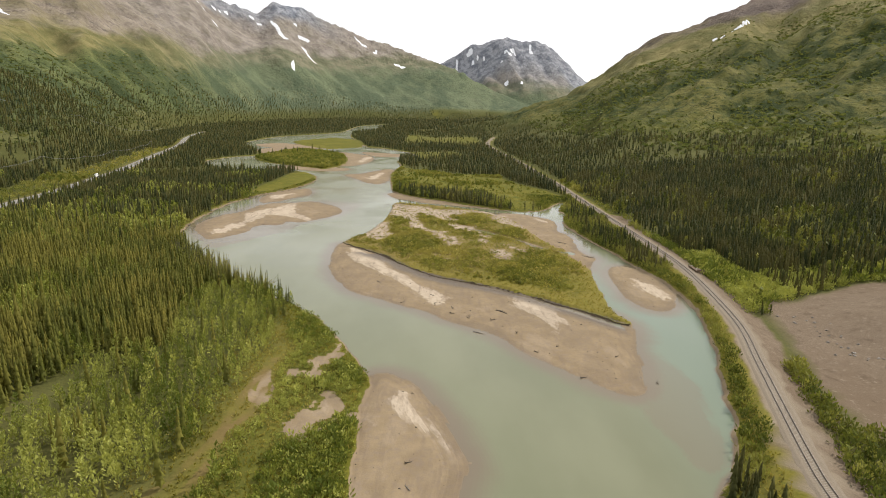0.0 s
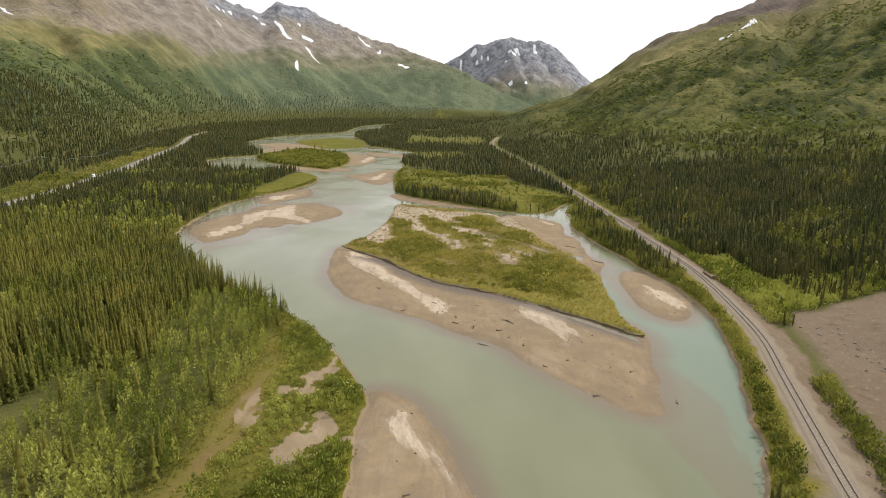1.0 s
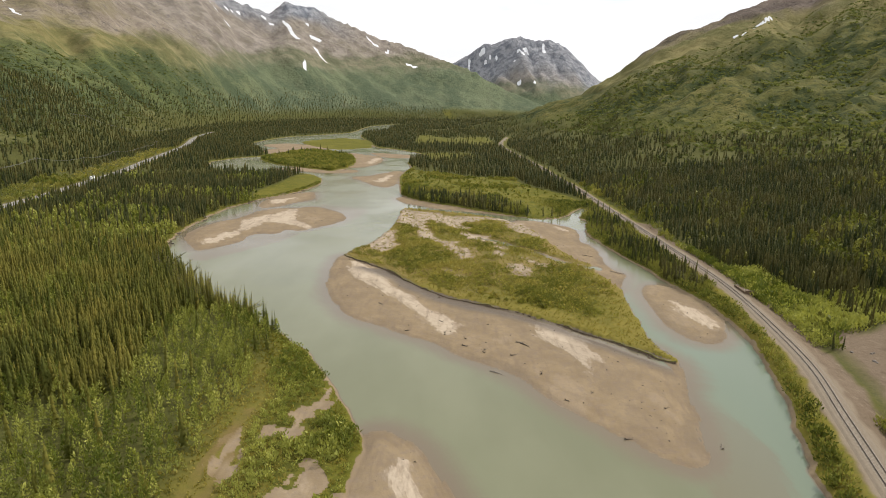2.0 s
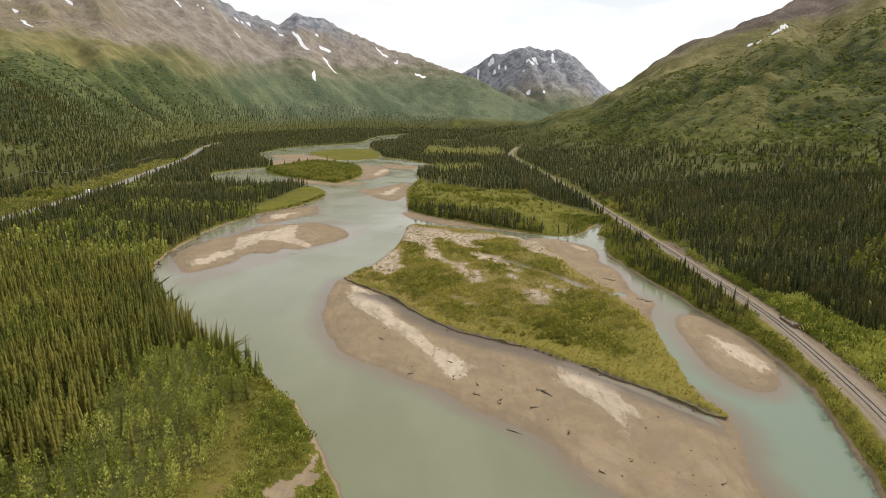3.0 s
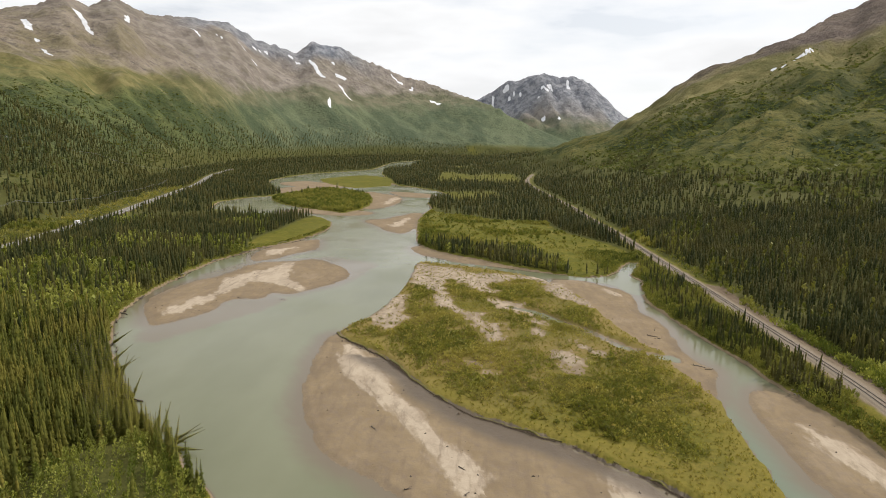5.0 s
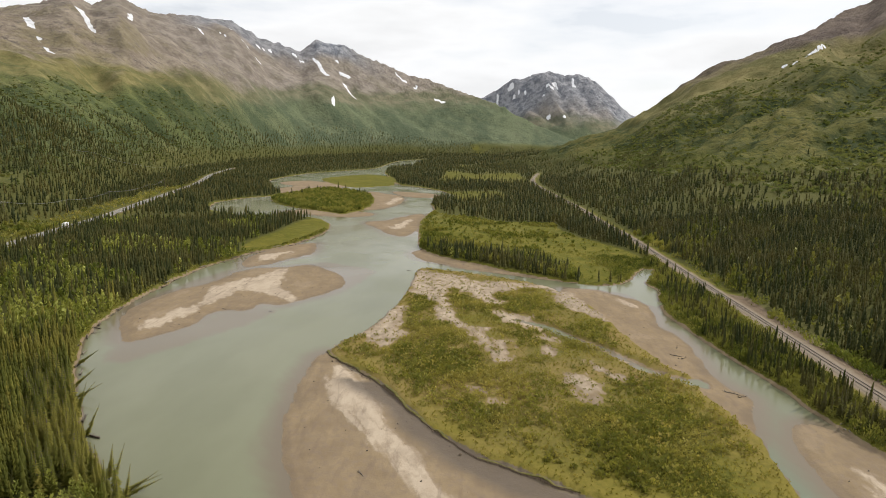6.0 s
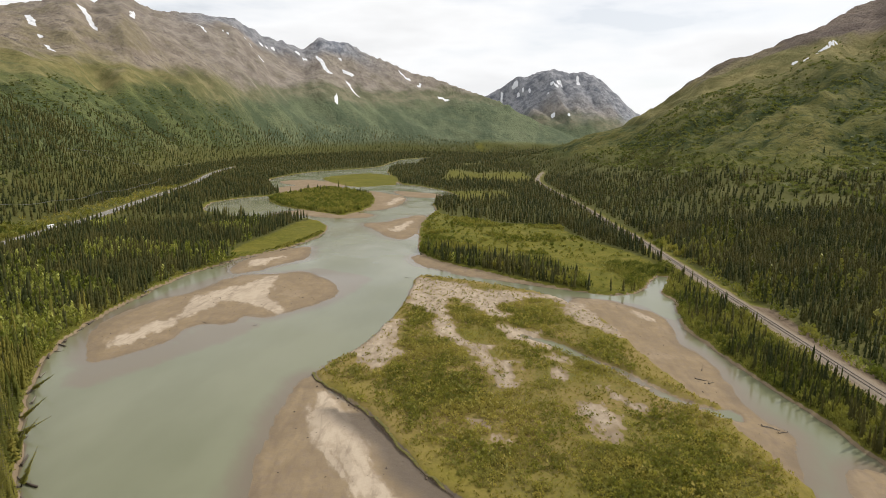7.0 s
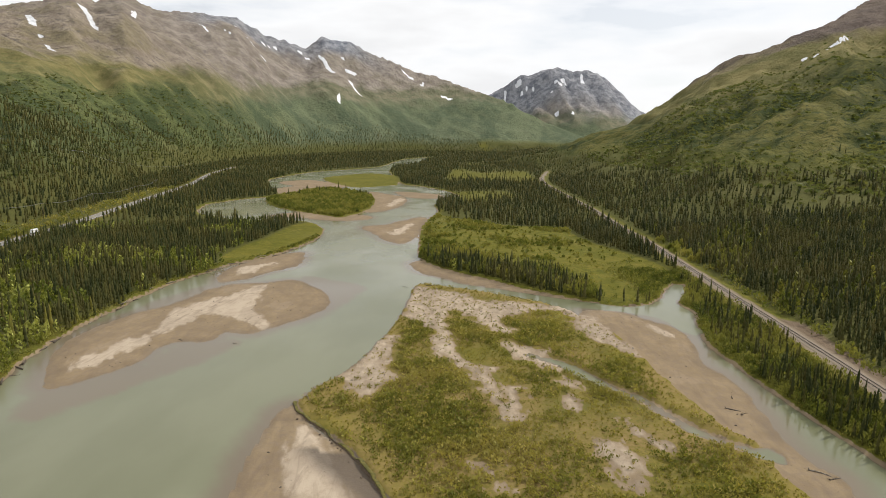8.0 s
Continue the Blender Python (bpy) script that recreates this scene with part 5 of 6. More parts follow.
def poplar_tree(seed):
    g = np.random.default_rng(seed)
    root = new("poplar_tree")
    stem = [tube([(0, 0, -0.2), (0.05, 0.02, 1.4), (-0.03, 0.05, 3.4), (0, 0, 5.0)], (0.10, 0.08, 0.05, 0.015))]
    for i in range(6):
        a, z = 2.4 * i + seed, 1.2 + 0.5 * i
        stem.append(tube([(0, 0, z), (0.4 * math.cos(a), 0.4 * math.sin(a), z + 0.5), (0.8 * math.cos(a), 0.8 * math.sin(a), z + 1.2)], (0.04, 0.03, 0.01), 4))
    part("trunk", mesh_of("trunk", *join(*stem), PALE_BARK, True), root, "pale grey poplar trunk with limbs")
    v, f = leaf_shape(190, seed, 0.42, 4.4)
    part("crown", mesh_of("crown", v * np.array((1.2, 1.2, 5.6)), f, POPLAR), root)
    return tagged(root, "young poplar with light green leaves beside the trail", "tree", "poplars beside the trail")


def willow_bush(seed):
    root = new("willow_bush")
    stems = [tube([(0, 0, -0.1), (0.25 * math.cos(1.3 * i + seed), 0.25 * math.sin(1.3 * i + seed), 0.5),
                   (0.5 * math.cos(1.3 * i + seed), 0.5 * math.sin(1.3 * i + seed), 0.95)], (0.025, 0.018, 0.006), 4) for i in range(5)]
    part("stem", mesh_of("stem", *join(*stems), BARK, True), root, "thin brown willow stems")
    v, f = leaf_shape(60, seed, 0.42, 1.3, 0.04, 4)
    part("crown", mesh_of("crown", v * np.array((1.0, 1.0, 1.1)), f, WILLOW), root)
    return tagged(root, "low rounded willow bush with grey-green leaves", "bush", "willow bushes on the island")


def set_out(kinds, places, tall):
    """Place copies of a few model plants; the models take the first places."""
    for i, (x, y, z, h, w) in enumerate(places):
        s = h / tall
        m = pose(x, y, z, rng.normal(0, 1.5), rng.normal(0, 1.5), rng.random() * 360) @ Matrix.Diagonal((s * rng.uniform(0.85, 1.15), s * rng.uniform(0.85, 1.15), s, 1))
        if i < len(kinds):
            kinds[i].matrix_basis = m
        else:
            ob = copy_thing(kinds[i % len(kinds)], m)
            ob.matrix_basis = m


far_side = single_spruces[:, 0] > 0
set_out([spruce_tree(s, SPRUCE) for s in (41, 42, 43, 44, 45, 46)], single_spruces[far_side], 9.0)
set_out([spruce_tree(s, LIT_SPRUCE) for s in (47, 48, 49, 50, 51)], single_spruces[~far_side], 9.0)
set_out([poplar_tree(s) for s in (51, 52, 53, 54)], single_birches, 5.6)
set_out([willow_bush(s) for s in (61, 62, 63, 64)], single_willows, 1.1)


# ---- railway ----
def resample(line, step):
    seg = np.hypot(*np.diff(line, axis=0).T)
    s = np.concatenate([[0], np.cumsum(seg)])
    at = np.arange(0, s[-1], step)
    return np.stack([np.interp(at, s, line[:, 0]), np.interp(at, s, line[:, 1])], -1)


def normals(line):
    d = np.gradient(line, axis=0)
    d /= np.linalg.norm(d, axis=1)[:, None]
    return np.stack([d[:, 1], -d[:, 0]], -1), d


def ribbon(line, profile, z):
    """A strip of a constant cross-section (offset, height) laid along a line; z may vary along it."""
    nn, _ = normals(line)
    z = np.broadcast_to(z, len(line))
    k = len(profile)
    vs = np.concatenate([np.stack([line[:, 0] + nn[:, 0] * o, line[:, 1] + nn[:, 1] * o, z + h], -1)[:, None] for o, h in profile], axis=1).reshape(-1, 3)
    fs = [(i * k + j, (i + 1) * k + j, (i + 1) * k + j + 1, i * k + j + 1) for i in range(len(line) - 1) for j in range(k - 1)]
    return vs, [f[::-1] for f in fs]


def box(cx, cy, cz, sx, sy, sz, bevel=0.0):
    bm = bmesh.new()
    bmesh.ops.create_cube(bm, size=1)
    bmesh.ops.scale(bm, vec=(sx, sy, sz), verts=bm.verts)
    if bevel:
        bmesh.ops.bevel(bm, geom=bm.edges[:], offset=bevel, segments=1, affect="EDGES")
    bm.verts.index_update()
    v, f = [tuple(p.co + Vector((cx, cy, cz))) for p in bm.verts], [[q.index for q in p.verts] for p in bm.faces]
    bm.free()
    return v, f


TRACK_Z = 3.0
line = resample(TRACK, 1.0)
line = line[(line[:, 1] > -10) & (line[:, 1] < 1450)]
track = tagged(new("railway_track"), "single railway track on pale gravel ballast along the river", "railway", kind="structure")
part("ballast_bed", mesh_of("ballast_bed", *ribbon(line, [(-2.9, -0.1), (-2.1, 0.20), (-1.9, 0.24), (1.9, 0.24), (2.1, 0.20), (2.9, -0.1)], TRACK_Z), BALLAST), track, "pale crushed-stone ballast")
for side in (-0.7525, 0.7525):
    part("rail", mesh_of("rail", *ribbon(line, [(side - 0.075, 0.34), (side - 0.036, 0.37), (side - 0.036, 0.48), (side + 0.036, 0.48), (side + 0.036, 0.37), (side + 0.075, 0.34)], TRACK_Z), STEEL), track,
         "brown steel rail")
ties = resample(TRACK, 0.55)
nn, dd = normals(ties)
ok = (ties[:, 1] > 30) & (ties[:, 1] < 1250)
tie_places = [(x, y, math.atan2(d[1], d[0])) for (x, y), d in zip(ties[ok], dd[ok])]
tie_v, tie_f = box(0, 0, 0, 0.23, 2.6, 0.17, 0.02)
tie_mesh = mesh_of("sleeper", tie_v, tie_f, SLEEPER)
for x, y, a in tie_places[:300]:
    ob = part("sleeper", tie_mesh, track)
    ob.matrix_basis = Matrix.Translation((x, y, TRACK_Z + 0.195)) @ Matrix.Rotation(a + random.uniform(-0.015, 0.015), 4, "Z")
v0, f0 = box(0, 0, 0, 0.23, 2.6, 0.17)
rest = np.array(tie_places[300:])
ca, sa = np.cos(rest[:, 2])[:, None], np.sin(rest[:, 2])[:, None]
v0 = np.array(v0)
tv = np.stack([v0[:, 0] * ca - v0[:, 1] * sa + rest[:, :1], v0[:, 0] * sa + v0[:, 1] * ca + rest[:, 1:2], np.broadcast_to(v0[:, 2] + TRACK_Z + 0.195, (len(rest), 8))], -1).reshape(-1, 3)
tf = (np.array(f0)[None] + (np.arange(len(rest)) * 8)[:, None, None]).reshape(-1, 4)
far_ties = tagged(sheet("sleepers", tv, tf, SLEEPER, {}, False), kind="stuff")
far_ties.parent = track

# timber loading ramp beside the track: stacked beams, an earth deck and a plank bulkhead
ramp = tagged(new("loading_ramp"), "low brown timber loading ramp beside the railway track", "ramp")
ramp.matrix_basis = pose(119.3, 193, 3.0, 0, 0, -4) @ Matrix.Diagonal((0.9, 0.85, 0.65, 1.0))
for k in range(4):
    part("beam", mesh_of("beam", *box(-1.6, 0, 0.18 + 0.30 * k, 0.28, 11.0 - 0.15 * k, 0.27, 0.03), TIMBER), ramp)
for k in range(6):
    part("post", mesh_of("post", *box(-1.85, -5.0 + 2.0 * k, 0.65, 0.22, 0.22, 1.6, 0.02), TIMBER), ramp)
part("deck", mesh_of("deck", *join(box(0.2, -2.2, 0.43, 3.2, 5.2, 0.86, 0.15)), EARTH), ramp, "packed earth deck")
for k in range(6):
    part("plank", mesh_of("plank", *box(-1.2 + 0.86 * k, -5.7, 0.95, 0.80, 0.14, 1.9, 0.02), TIMBER), ramp)
part("cap", mesh_of("cap", *box(0.9, -5.7, 1.98, 5.2, 0.34, 0.20, 0.03), TIMBER), ramp)
part("board", mesh_of("board", *box(-1.0, 4.9, 1.28, 2.6, 0.30, 0.16, 0.02), PALE_BARK), ramp, "pale bleached board")
part("marker", mesh_of("marker", *box(-0.9, -3.2, 1.75, 0.16, 0.16, 1.3, 0.02), WHITE_LINE), ramp, "white-painted marker post")

# ---- highway ----
road_line = resample(ROAD, 4.0)
road_line = road_line[road_line[:, 1] < 1450]
rise = 3.06 + np.hypot(road_line[:, 0], road_line[:, 1]) * 0.0004
road = tagged(new("road", mesh_of("road", *ribbon(road_line, [(-4.6, -0.25), (-4.2, 0.0), (0, 0.05), (4.2, 0.0), (4.6, -0.25)], rise), ASPHALT)),
              "pale grey two-lane highway through the valley", "road", kind="structure")
for name, off, mat_ in (("edge_line", -3.5, WHITE_LINE), ("edge_line", 3.5, WHITE_LINE), ("centre_line", 0.0, YELLOW_LINE)):
    ob = part(name, mesh_of(name, *ribbon(road_line, [(off - 0.08, 0.0), (off + 0.08, 0.0)], rise + 0.06 - abs(off) * 0.012), mat_), road)


def white_van():
    van = tagged(new("van"), "white motorhome driving on the valley highway", "van")
    part("body", mesh_of("body", *join(box(0, -0.6, 1.85, 2.3, 5.4, 2.3, 0.18), box(0, 2.6, 1.25, 2.1, 1.7, 1.3, 0.22), box(0, 2.1, 2.65, 2.2, 1.3, 0.7, 0.2)), WHITE_PAINT), van)
    part("windscreen", mesh_of("windscreen", *box(0, 2.95, 1.78, 1.9, 0.5, 0.62, 0.1), DARK_GLASS), van, "dark windscreen")
    for sx in (-1.16, 1.16):
        part("window", mesh_of("window", *box(sx, -0.4, 2.2, 0.05, 1.3, 0.6, 0.02), DARK_GLASS), van, "dark side window")
        for yy in (-2.0, 2.3):
            hub = tube([(sx * 0.84 - 0.12, yy, 0.38), (sx * 0.84 + 0.12, yy, 0.38)], (0.38, 0.38), 14)
            w = part("wheel", mesh_of("wheel", *hub, RUBBER, False), van, "black rubber wheel")
            part("rim", mesh_of("rim", *tube([(sx * 0.84 - 0.13, yy, 0.38), (sx * 0.84 + 0.13, yy, 0.38)], (0.2, 0.2), 10), WIRE, False), w, "grey metal rim")
    return van


k = int(np.argmin(np.abs(road_line[:, 1] - 486)))
nn, dd = normals(road_line)
white_van().matrix_basis = pose(road_line[k, 0] + nn[k, 0] * -1.8, road_line[k, 1] + nn[k, 1] * -1.8, rise[k] + 0.06, 0, 0, math.degrees(math.atan2(-dd[k, 0], dd[k, 1])) + 180)


# ---- power lines on the west side ----
def utility_pole():
    pole = tagged(new("utility_pole"), "thin brown wooden utility pole with a crossarm", "pole", "utility poles along the valley side")
    part("post", mesh_of("post", *tube([(0, 0, -0.5), (0, 0, 6), (0, 0, 13.2)], (0.17, 0.15, 0.11), 8), BARK, True), pole)
    arm = part("crossarm", mesh_of("crossarm", *box(0, 0, 12.6, 2.8, 0.12, 0.14), TIMBER), pole)
    for ox in (-1.3, 0.0, 1.3):
        part("insulator", mesh_of("insulator", *tube([(ox, 0, 12.67), (ox, 0, 12.85), (ox, 0, 13.0)], (0.05, 0.08, 0.04), 8), WHITE_PAINT, True), arm, "pale insulator")
    return pole


model = utility_pole()
first = True
for pts in ([(-345, 400), (-353, 481), (-365, 565), (-386, 660), (-398, 757), (-440, 870)], [(-590, 610), (-580, 745), (-566, 905), (-596, 1060), (-628, 1225), (-660, 1400)]):
    pts = np.array(pts, float)
    zz, _ = relief(pts[:, 0], pts[:, 1])
    aim = np.degrees(np.arctan2(np.gradient(pts[:, 1]), np.gradient(pts[:, 0]))) - 90
    for (x, y), z, a in zip(pts, zz, aim):
        m = pose(x, y, z, 0, 0, a)
        if first:
            model.matrix_basis = m
            first = False
        else:
            copy_thing(model, m)
    wires = tagged(new("power_line"), "thin sagging pale power wires strung between poles", "wires")
    for off in (-1.3, 0.0, 1.3):
        path = []
        for k in range(len(pts) - 1):
            a0, a1 = radians(aim[k]), radians(aim[k + 1])
            p = Vector((pts[k][0] + off * math.cos(a0), pts[k][1] + off * math.sin(a0), zz[k] + 13.0))
            q = Vector((pts[k + 1][0] + off * math.cos(a1), pts[k + 1][1] + off * math.sin(a1), zz[k + 1] + 13.0))
            for j in range(12):
                t = j / 12
                path.append(tuple(p.lerp(q, t) - Vector((0, 0, 4 * 2.6 * t * (1 - t)))))
        path.append(tuple(q))
        part("wire", mesh_of("wire", *tube(path, [0.05] * len(path), 4), WIRE), wires)


# ---- driftwood, leaning trees, cut bank, stones ----
def height_at(x, y):
    return float(relief(np.array([float(x)]), np.array([float(y)]))[0][0])


def driftwood_log(seed, length, thick, material, rooted):
    g = np.random.default_rng(seed)
    root = new("driftwood_log")
    bend = (g.random() - 0.5) * 0.12 * length
    stem = [(length * t - length / 2, bend * math.sin(3.1 * t), thick * 0.8 + 0.08 * math.sin(5 * t)) for t in (0, 0.25, 0.5, 0.75, 1)]
    limbs = [tube(stem, [thick * f for f in (1.0, 0.9, 0.8, 0.65, 0.4)], 7)]
    for i in range(3):
        p = stem[1 + i]
        a = g.random() * 6.28
        limbs.append(tube([p, (p[0] + 0.5, p[1] + 0.6 * math.cos(a), p[2] + 0.5 * abs(math.sin(a)) + 0.1)], (thick * 0.3, 0.02), 4))
    part("stem", mesh_of("stem", *join(*limbs), material, True), root)
    if rooted:
        claws = []
        for i in range(8):
            a = 6.2832 * i / 8 + g.random() * 0.5
            rr = thick * (2.6 + 2.4 * g.random())
            p = stem[0]
            claws.append(tube([(p[0] + 0.1, p[1], p[2]), (p[0] - 0.25, p[1] + rr * 0.55 * math.cos(a), p[2] + 0.15 + rr * 0.55 * math.sin(a)),
                               (p[0] - 0.1 - 0.3 * g.random(), p[1] + rr * math.cos(a), max(0.03, p[2] + 0.1 + rr * math.sin(a)))], (thick * 0.6, thick * 0.3, 0.02), 5))
        part("rootwad", mesh_of("rootwad", *join(*claws), material, True), root, "tangled root end")
    tone = "dark wet" if material is DARK_DRIFT else "bleached grey"
    return tagged(root, f"{tone} driftwood {'log with roots' if rooted else 'log'} on river silt", "log", "driftwood on the bars")


LOGS = [(-9, 152, 20, 1.8, 1), (3, 151, 70, 1.6, 1), (9, 146, 110, 1.6, 1), (9, 140, -30, 2.4, 1), (26, 143, -10, 3.2, 1), (27, 141, -50, 5.0, 0),
        (23, 134, 15, 2.6, 1), (15, 138, 60, 1.8, 1), (14, 136, 130, 1.4, 1), (29, 123, 80, 1.8, 1), (17, 123, -32, 6.0, 0), (33, 108, -40, 1.6, 1),
        (43, 92, 10, 2.4, 1), (62, 90, 80, 2.6, 1), (73, 254, -20, 3.6, 1), (75, 252, 35, 2.6, 1), (79, 225, -30, 4.0, 1), (81, 223, 20, 3.0, 1),
        (76, 262, 70, 2.2, 0)]
LOGS += [(-80, 292, 20, 2.0, 1), (-101, 293, -35, 3.0, 0), (-39, 256, 40, 2.4, 1), (-42, 250, -60, 3.0, 0), (-150, 298, 60, 5.0, 0), (-144, 287, 75, 6.5, 0),
         (-147, 335, 85, 6.0, 0), (-134, 259, 20, 4.0, 0), (-3, 53, 30, 1.8, 1), (-3, 45, 120, 2.6, 0), (-31, 376, -15, 3.0, 1), (-20, 377, -5, 5.0, 0),
         (-76, 742, 15, 4.5, 1), (56, 105, 30, 1.2, 1), (2, 160, -40, 2.2, 0), (-20, 176, -50, 2.0, 1), (40, 112, 20, 1.3, 0), (-140, 400, 60, 6.0, 0),
         (-126, 436, 50, 5.0, 0)]
for i, (x, y, a, length, rooted) in enumerate(LOGS):
    ob = driftwood_log(200 + i, length * (0.75 if y < 160 else 1.0), 0.07 + 0.021 * length, DARK_DRIFT if i % 3 != 1 else DRIFT, bool(rooted))
    ob.matrix_basis = pose(x, y, max(height_at(x, y), -0.12) - 0.03, 0, 0, a)

# stranded trunks along the western shore
g = np.random.default_rng(31)
shore = resample(rounded(np.array(LEFT_BANK[10:25], float), False, 4), 9.0)
for i, (x, y) in enumerate(shore):
    (x, y), length = (x + 1.0 + g.normal(0, 0.8), y + g.normal(0, 2.0)), 3.0 + 4.5 * g.random()
    ob = driftwood_log(500 + i, length, 0.10 + 0.022 * length, DARK_DRIFT if g.random() < 0.6 else DRIFT, bool(g.random() < 0.3))
    k = min(len(shore) - 2, i)
    along = math.degrees(math.atan2(shore[k + 1][1] - shore[k][1], shore[k + 1][0] - shore[k][0]))
    ob.matrix_basis = pose(x, y, max(height_at(x, y), 0.0) + 0.02, 0, 0, along + g.normal(0, 22))


def leaning_spruce(seed):
    root = new("leaning_spruce")
    trunk = tube([(0, 0, -0.6), (0.03, 0, 2.5), (0, 0.05, 6.0), (0, 0, 10.2)], (0.17, 0.14, 0.09, 0.02))
    part("trunk", mesh_of("trunk", *trunk, BARK, True), root, "grey-brown trunk")
    v, f = bough_crown(seed, 10.5, 0.95)
    part("crown", mesh_of("crown", v, f, LIT_SPRUCE), root)
    return tagged(root, "undercut spruce leaning out over the river from its bank", "tree", "leaning spruces over the river")


LEANS = [(-66, 165, 58, -70), (-65.5, 165, 66, -78), (-67, 166, 74, -62), (-64.5, 163.5, 84, -100), (-70, 169, 20, -40), (-72, 171, 14, -110), (-63, 162, 10, -60),
         (-100, 200, 40, -75), (-104, 205, 62, -70), (-110, 214, 50, -80), (-88, 187, 24, -60), (-120, 230, 56, -90), (-97, 197, 18, -60)]
for i, (x, y, lean, aim) in enumerate(LEANS):
    ob = leaning_spruce(300 + i)
    ob.matrix_basis = Matrix.Translation((x, y, max(height_at(x, y), 0.4))) @ Matrix.Rotation(radians(aim), 4, "Z") @ Matrix.Rotation(radians(-lean), 4, "X") @ Matrix.Rotation(i * 1.3, 4, "Z") @ Matrix.Scale(0.80, 4)

# the eroded edge of the island: crumbling earth under a lip of turf
TURF = plain("turf", (0.062, 0.060, 0.016), (0.150, 0.126, 0.032), 1.1, 0.95, 0.0, 0.6)
def cut_bank(edge, label):
    edge = resample(rounded(edge, False, 4), 0.7)
    nn, _ = normals(edge)
    jag = fbm(edge[:, 0], edge[:, 1], 7.0, 3, 101) * 0.7 + fbm(edge[:, 0], edge[:, 1], 1.8, 3, 102) * 0.35
    edge = edge - nn * (jag - 0.5)[:, None]
    top = 0.72 + 0.60 * fbm(edge[:, 0], edge[:, 1], 5, 3, 103) - 0.5 * sstep(0.1, 0.5, fbm(edge[:, 0], edge[:, 1], 13, 2, 105))
    vs, k = [], 6
    for (x, y), (nx_, ny_), t, j in zip(edge, nn, top, jag):
        for o, z in ((0.50 + 0.4 * j, -0.25), (0.38 + 0.3 * j, 0.20), (0.28 + 0.2 * j, 0.45), (0.20 + 0.1 * j, t - 0.28), (0.10, t - 0.12), (-0.3, t - 0.20)):
            vs.append((x + nx_ * o, y + ny_ * o, z))
    fs = [(i * k + j, i * k + j + 1, (i + 1) * k + j + 1, (i + 1) * k + j) for i in range(len(edge) - 1) for j in range(k - 1)]
    bank = tagged(new("cut_bank", mesh_of("cut_bank", vs, fs, EARTH)), label, "bank", kind="structure")
    vs = []
    for (x, y), (nx_, ny_), t, j in zip(edge, nn, top, jag):
        for o, z in ((0.30 + 0.2 * j, t - 0.24), (0.34 + 0.3 * j, t - 0.14), (0.1 + 0.2 * j, t - 0.06), (-0.4, t - 0.12), (-0.8, t - 0.40)):
            vs.append((x + nx_ * o, y + ny_ * o, z))
    k = 5
    fs = [(i * k + j, i * k + j + 1, (i + 1) * k + j + 1, (i + 1) * k + j) for i in range(len(edge) - 1) for j in range(k - 1)]
    part("turf", mesh_of("turf", vs, fs, TURF, True), bank, "overhanging grass turf")


cut_bank(ISLAND[:28], "dark crumbling earth bank below the grassy island")

# clods of earth and turf that have slid off the bank
line = resample(rounded(np.vstack([ISLAND, ISLAND])[0:28], False, 4), 0.55)
nn, _ = normals(line)
g = np.random.default_rng(77)
pick = g.random(len(line)) < 0.55 * sstep(-0.3, 0.5, fbm(line[:, 0], line[:, 1], 9, 2, 104)) + 0.08
off = 0.5 + 2.2 * g.random(len(line)) ** 2
cx, cy = (line[:, 0] + nn[:, 0] * off)[pick], (line[:, 1] + nn[:, 1] * off)[pick]
lump = (np.array([(1, 0, .4), (.3, .9, .5), (-.8, .6, .3), (-.9, -.5, .5), (.2, -1, .4), (.1, .1, 1), (0, 0, -.3)]),
        np.array([(0, 1, 5), (1, 2, 5), (2, 3, 5), (3, 4, 5), (4, 0, 5), (1, 0, 6), (2, 1, 6), (3, 2, 6), (4, 3, 6), (0, 4, 6)]))
cs = 0.15 + 0.32 * g.random(len(cx)) ** 2
plant("fallen_clods", [lump, (lump[0] * (0.7, 1.3, 0.9), lump[1])], cx, cy, relief(cx, cy)[0], cs * 1.2, cs, EARTH, "dark earth clods fallen from the eroding bank", "earth")

STONE = plain("grey_stone", (0.140, 0.120, 0.098), (0.260, 0.230, 0.195), 3.0, 0.85)


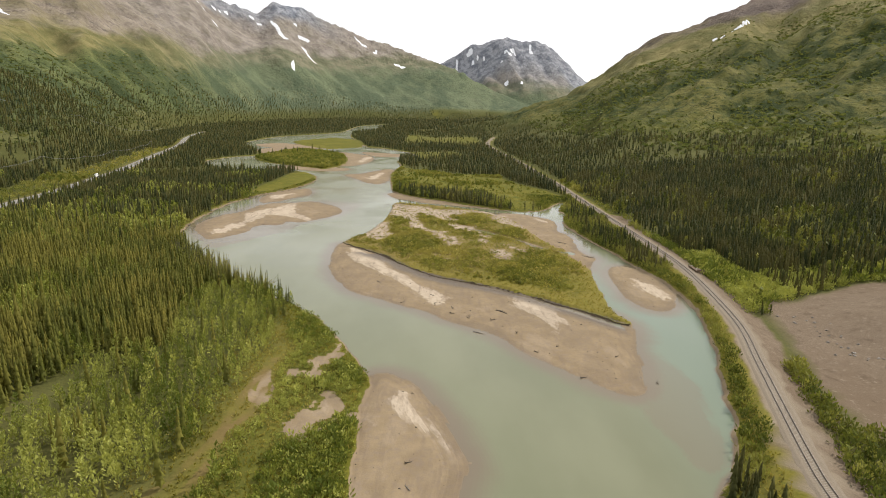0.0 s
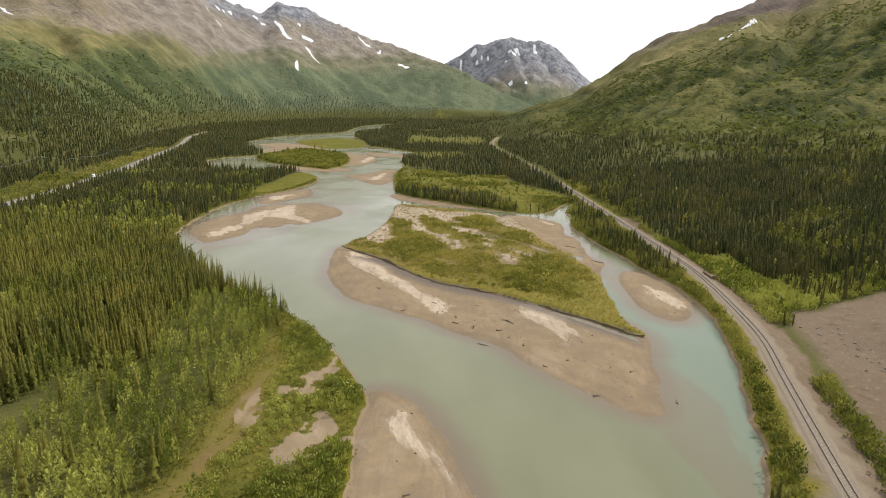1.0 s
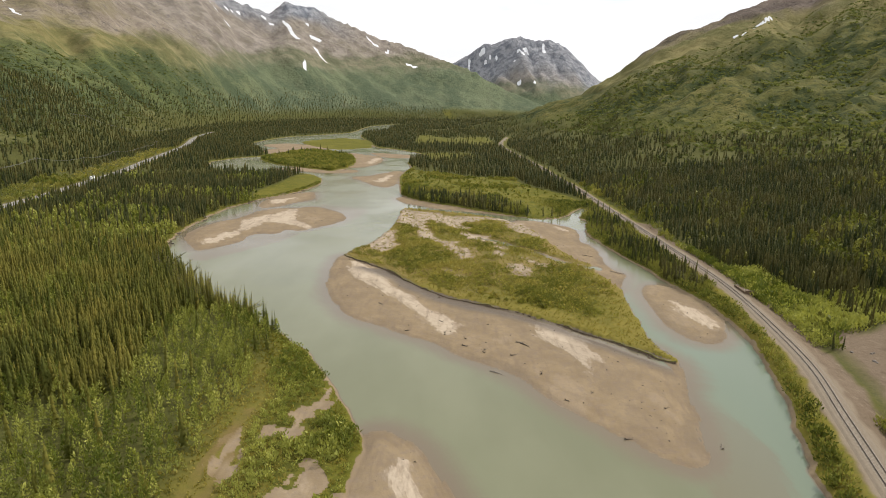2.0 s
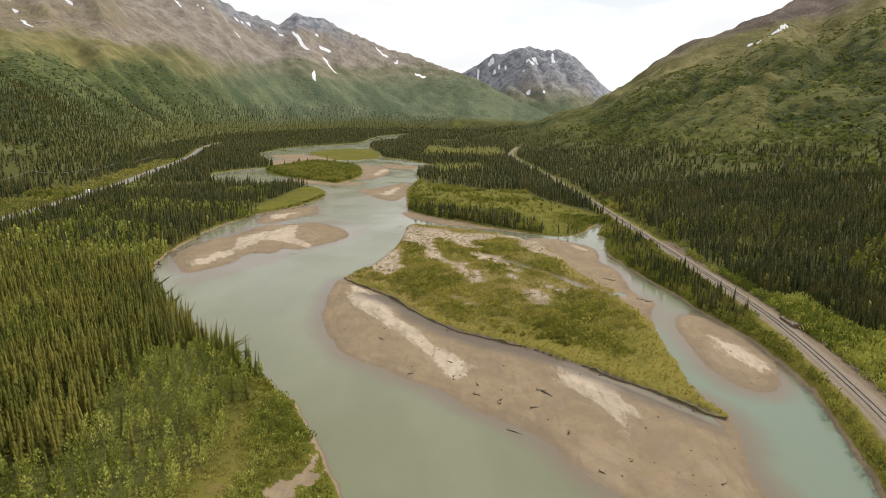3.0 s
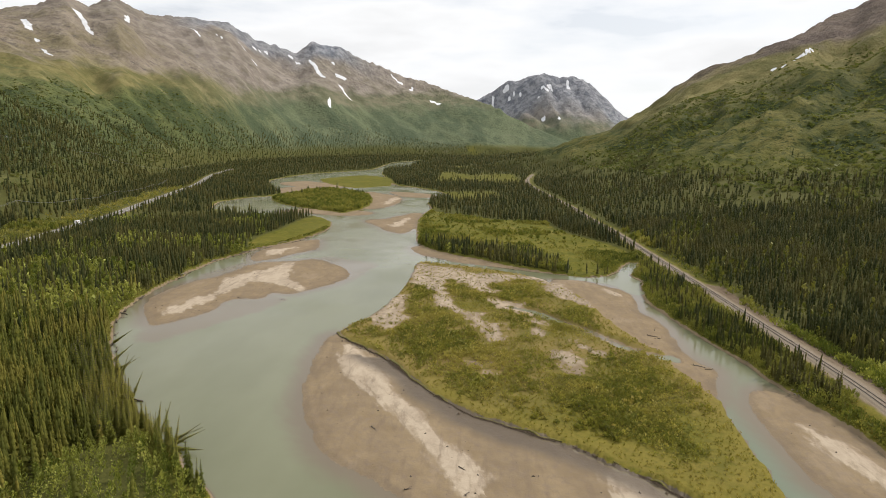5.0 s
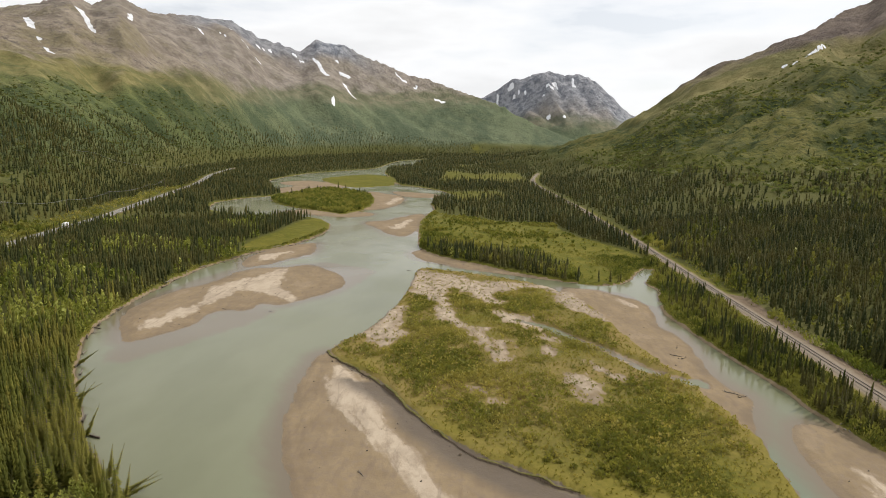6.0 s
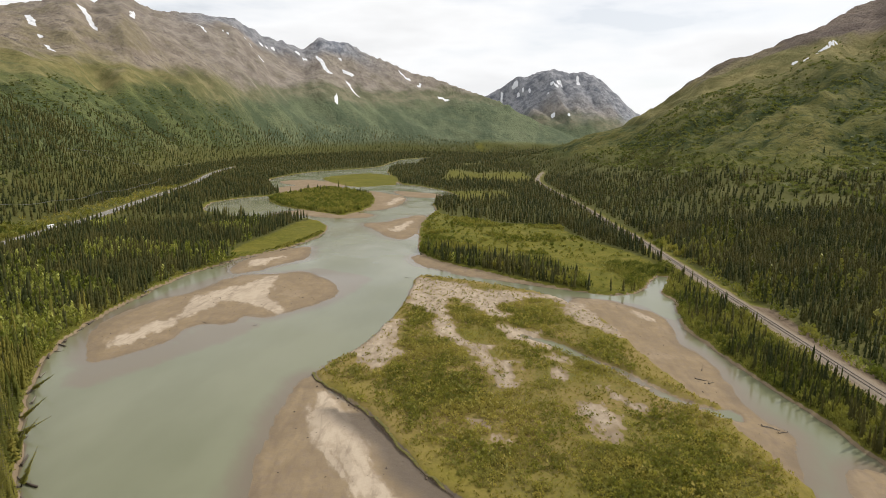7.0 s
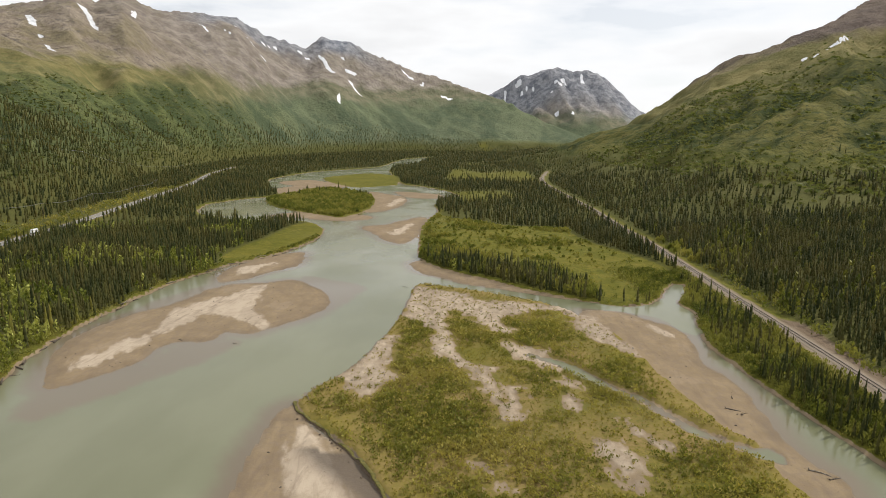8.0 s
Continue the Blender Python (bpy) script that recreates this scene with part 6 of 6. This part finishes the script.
def boulder(seed):
    g = np.random.default_rng(seed)
    bm = bmesh.new()
    bmesh.ops.create_icosphere(bm, subdivisions=1, radius=0.5)
    for v in bm.verts:
        v.co *= 0.75 + 0.5 * g.random()
        v.co.z *= 0.7
    me = bpy.data.meshes.new("boulder")
    bm.to_mesh(me)
    bm.free()
    me.materials.append(STONE)
    return tagged(new("boulder", me), "rough grey boulder tipped down the railway bank", "boulder", "boulders by the railway")


models = [boulder(400 + i) for i in range(5)]
g = np.random.default_rng(5)
spots = [(98 + 10 * t + g.normal(0, 1.2), 204 + 18 * t + g.normal(0, 1.5)) for t in g.random(46)] + [(128 + g.normal(0, 3.0), 112 + g.normal(0, 13)) for _ in range(40)]
xs, ys = np.array(spots).T
zs, _ = relief(xs, ys)
for i, (x, y, z) in enumerate(zip(xs, ys, zs)):
    s = g.uniform(0.5, 1.3)
    m = pose(x, y, z + 0.06, g.uniform(0, 25), g.uniform(0, 25), g.uniform(0, 360)) @ Matrix.Diagonal((s, s, s, 1))
    if i < 5:
        models[i].matrix_basis = m
    else:
        copy_thing(models[i % 5], m).matrix_basis = m

# small drift, bark and stones strewn over the bars
crumb = [spruce_shape(1, 5, s, 0.6) for s in (71, 72, 73)]
X, Y = spread(-130, 100, 30, 400, 1.9)
H, C = relief(X, Y)
m = (C["land"] < 0.2) & (H > 0.12) & (C["sandd"] > 1.0) & (rng.random(len(X)) < 0.055 + 0.10 * (fbm(X, Y, 16, 3, 111) > 0.45))
sz = 0.10 + 0.22 * rng.random(len(X)) ** 2
bits = np.stack([X, Y, H - 0.02, sz, sz * (0.9 + 0.8 * rng.random(len(X)))], -1)[m]
plant("drift_litter", crumb, *bits.T, DARK_DRIFT, "small dark driftwood bits and stones on river silt", "driftwood")
X, Y = spread(-34, 60, 250, 382, 1.5)
H, C = relief(X, Y)
m = (C["bare"] > 0) & (H > 0.5) & (rng.random(len(X)) < 0.10)
sz = 0.15 + 0.30 * rng.random(len(X)) ** 2
bits = np.stack([X, Y, H - 0.02, sz, sz * 1.3], -1)[m]
plant("gravel_litter", crumb, *bits.T, STONE, "grey cobbles scattered on bare island gravel", "stones")
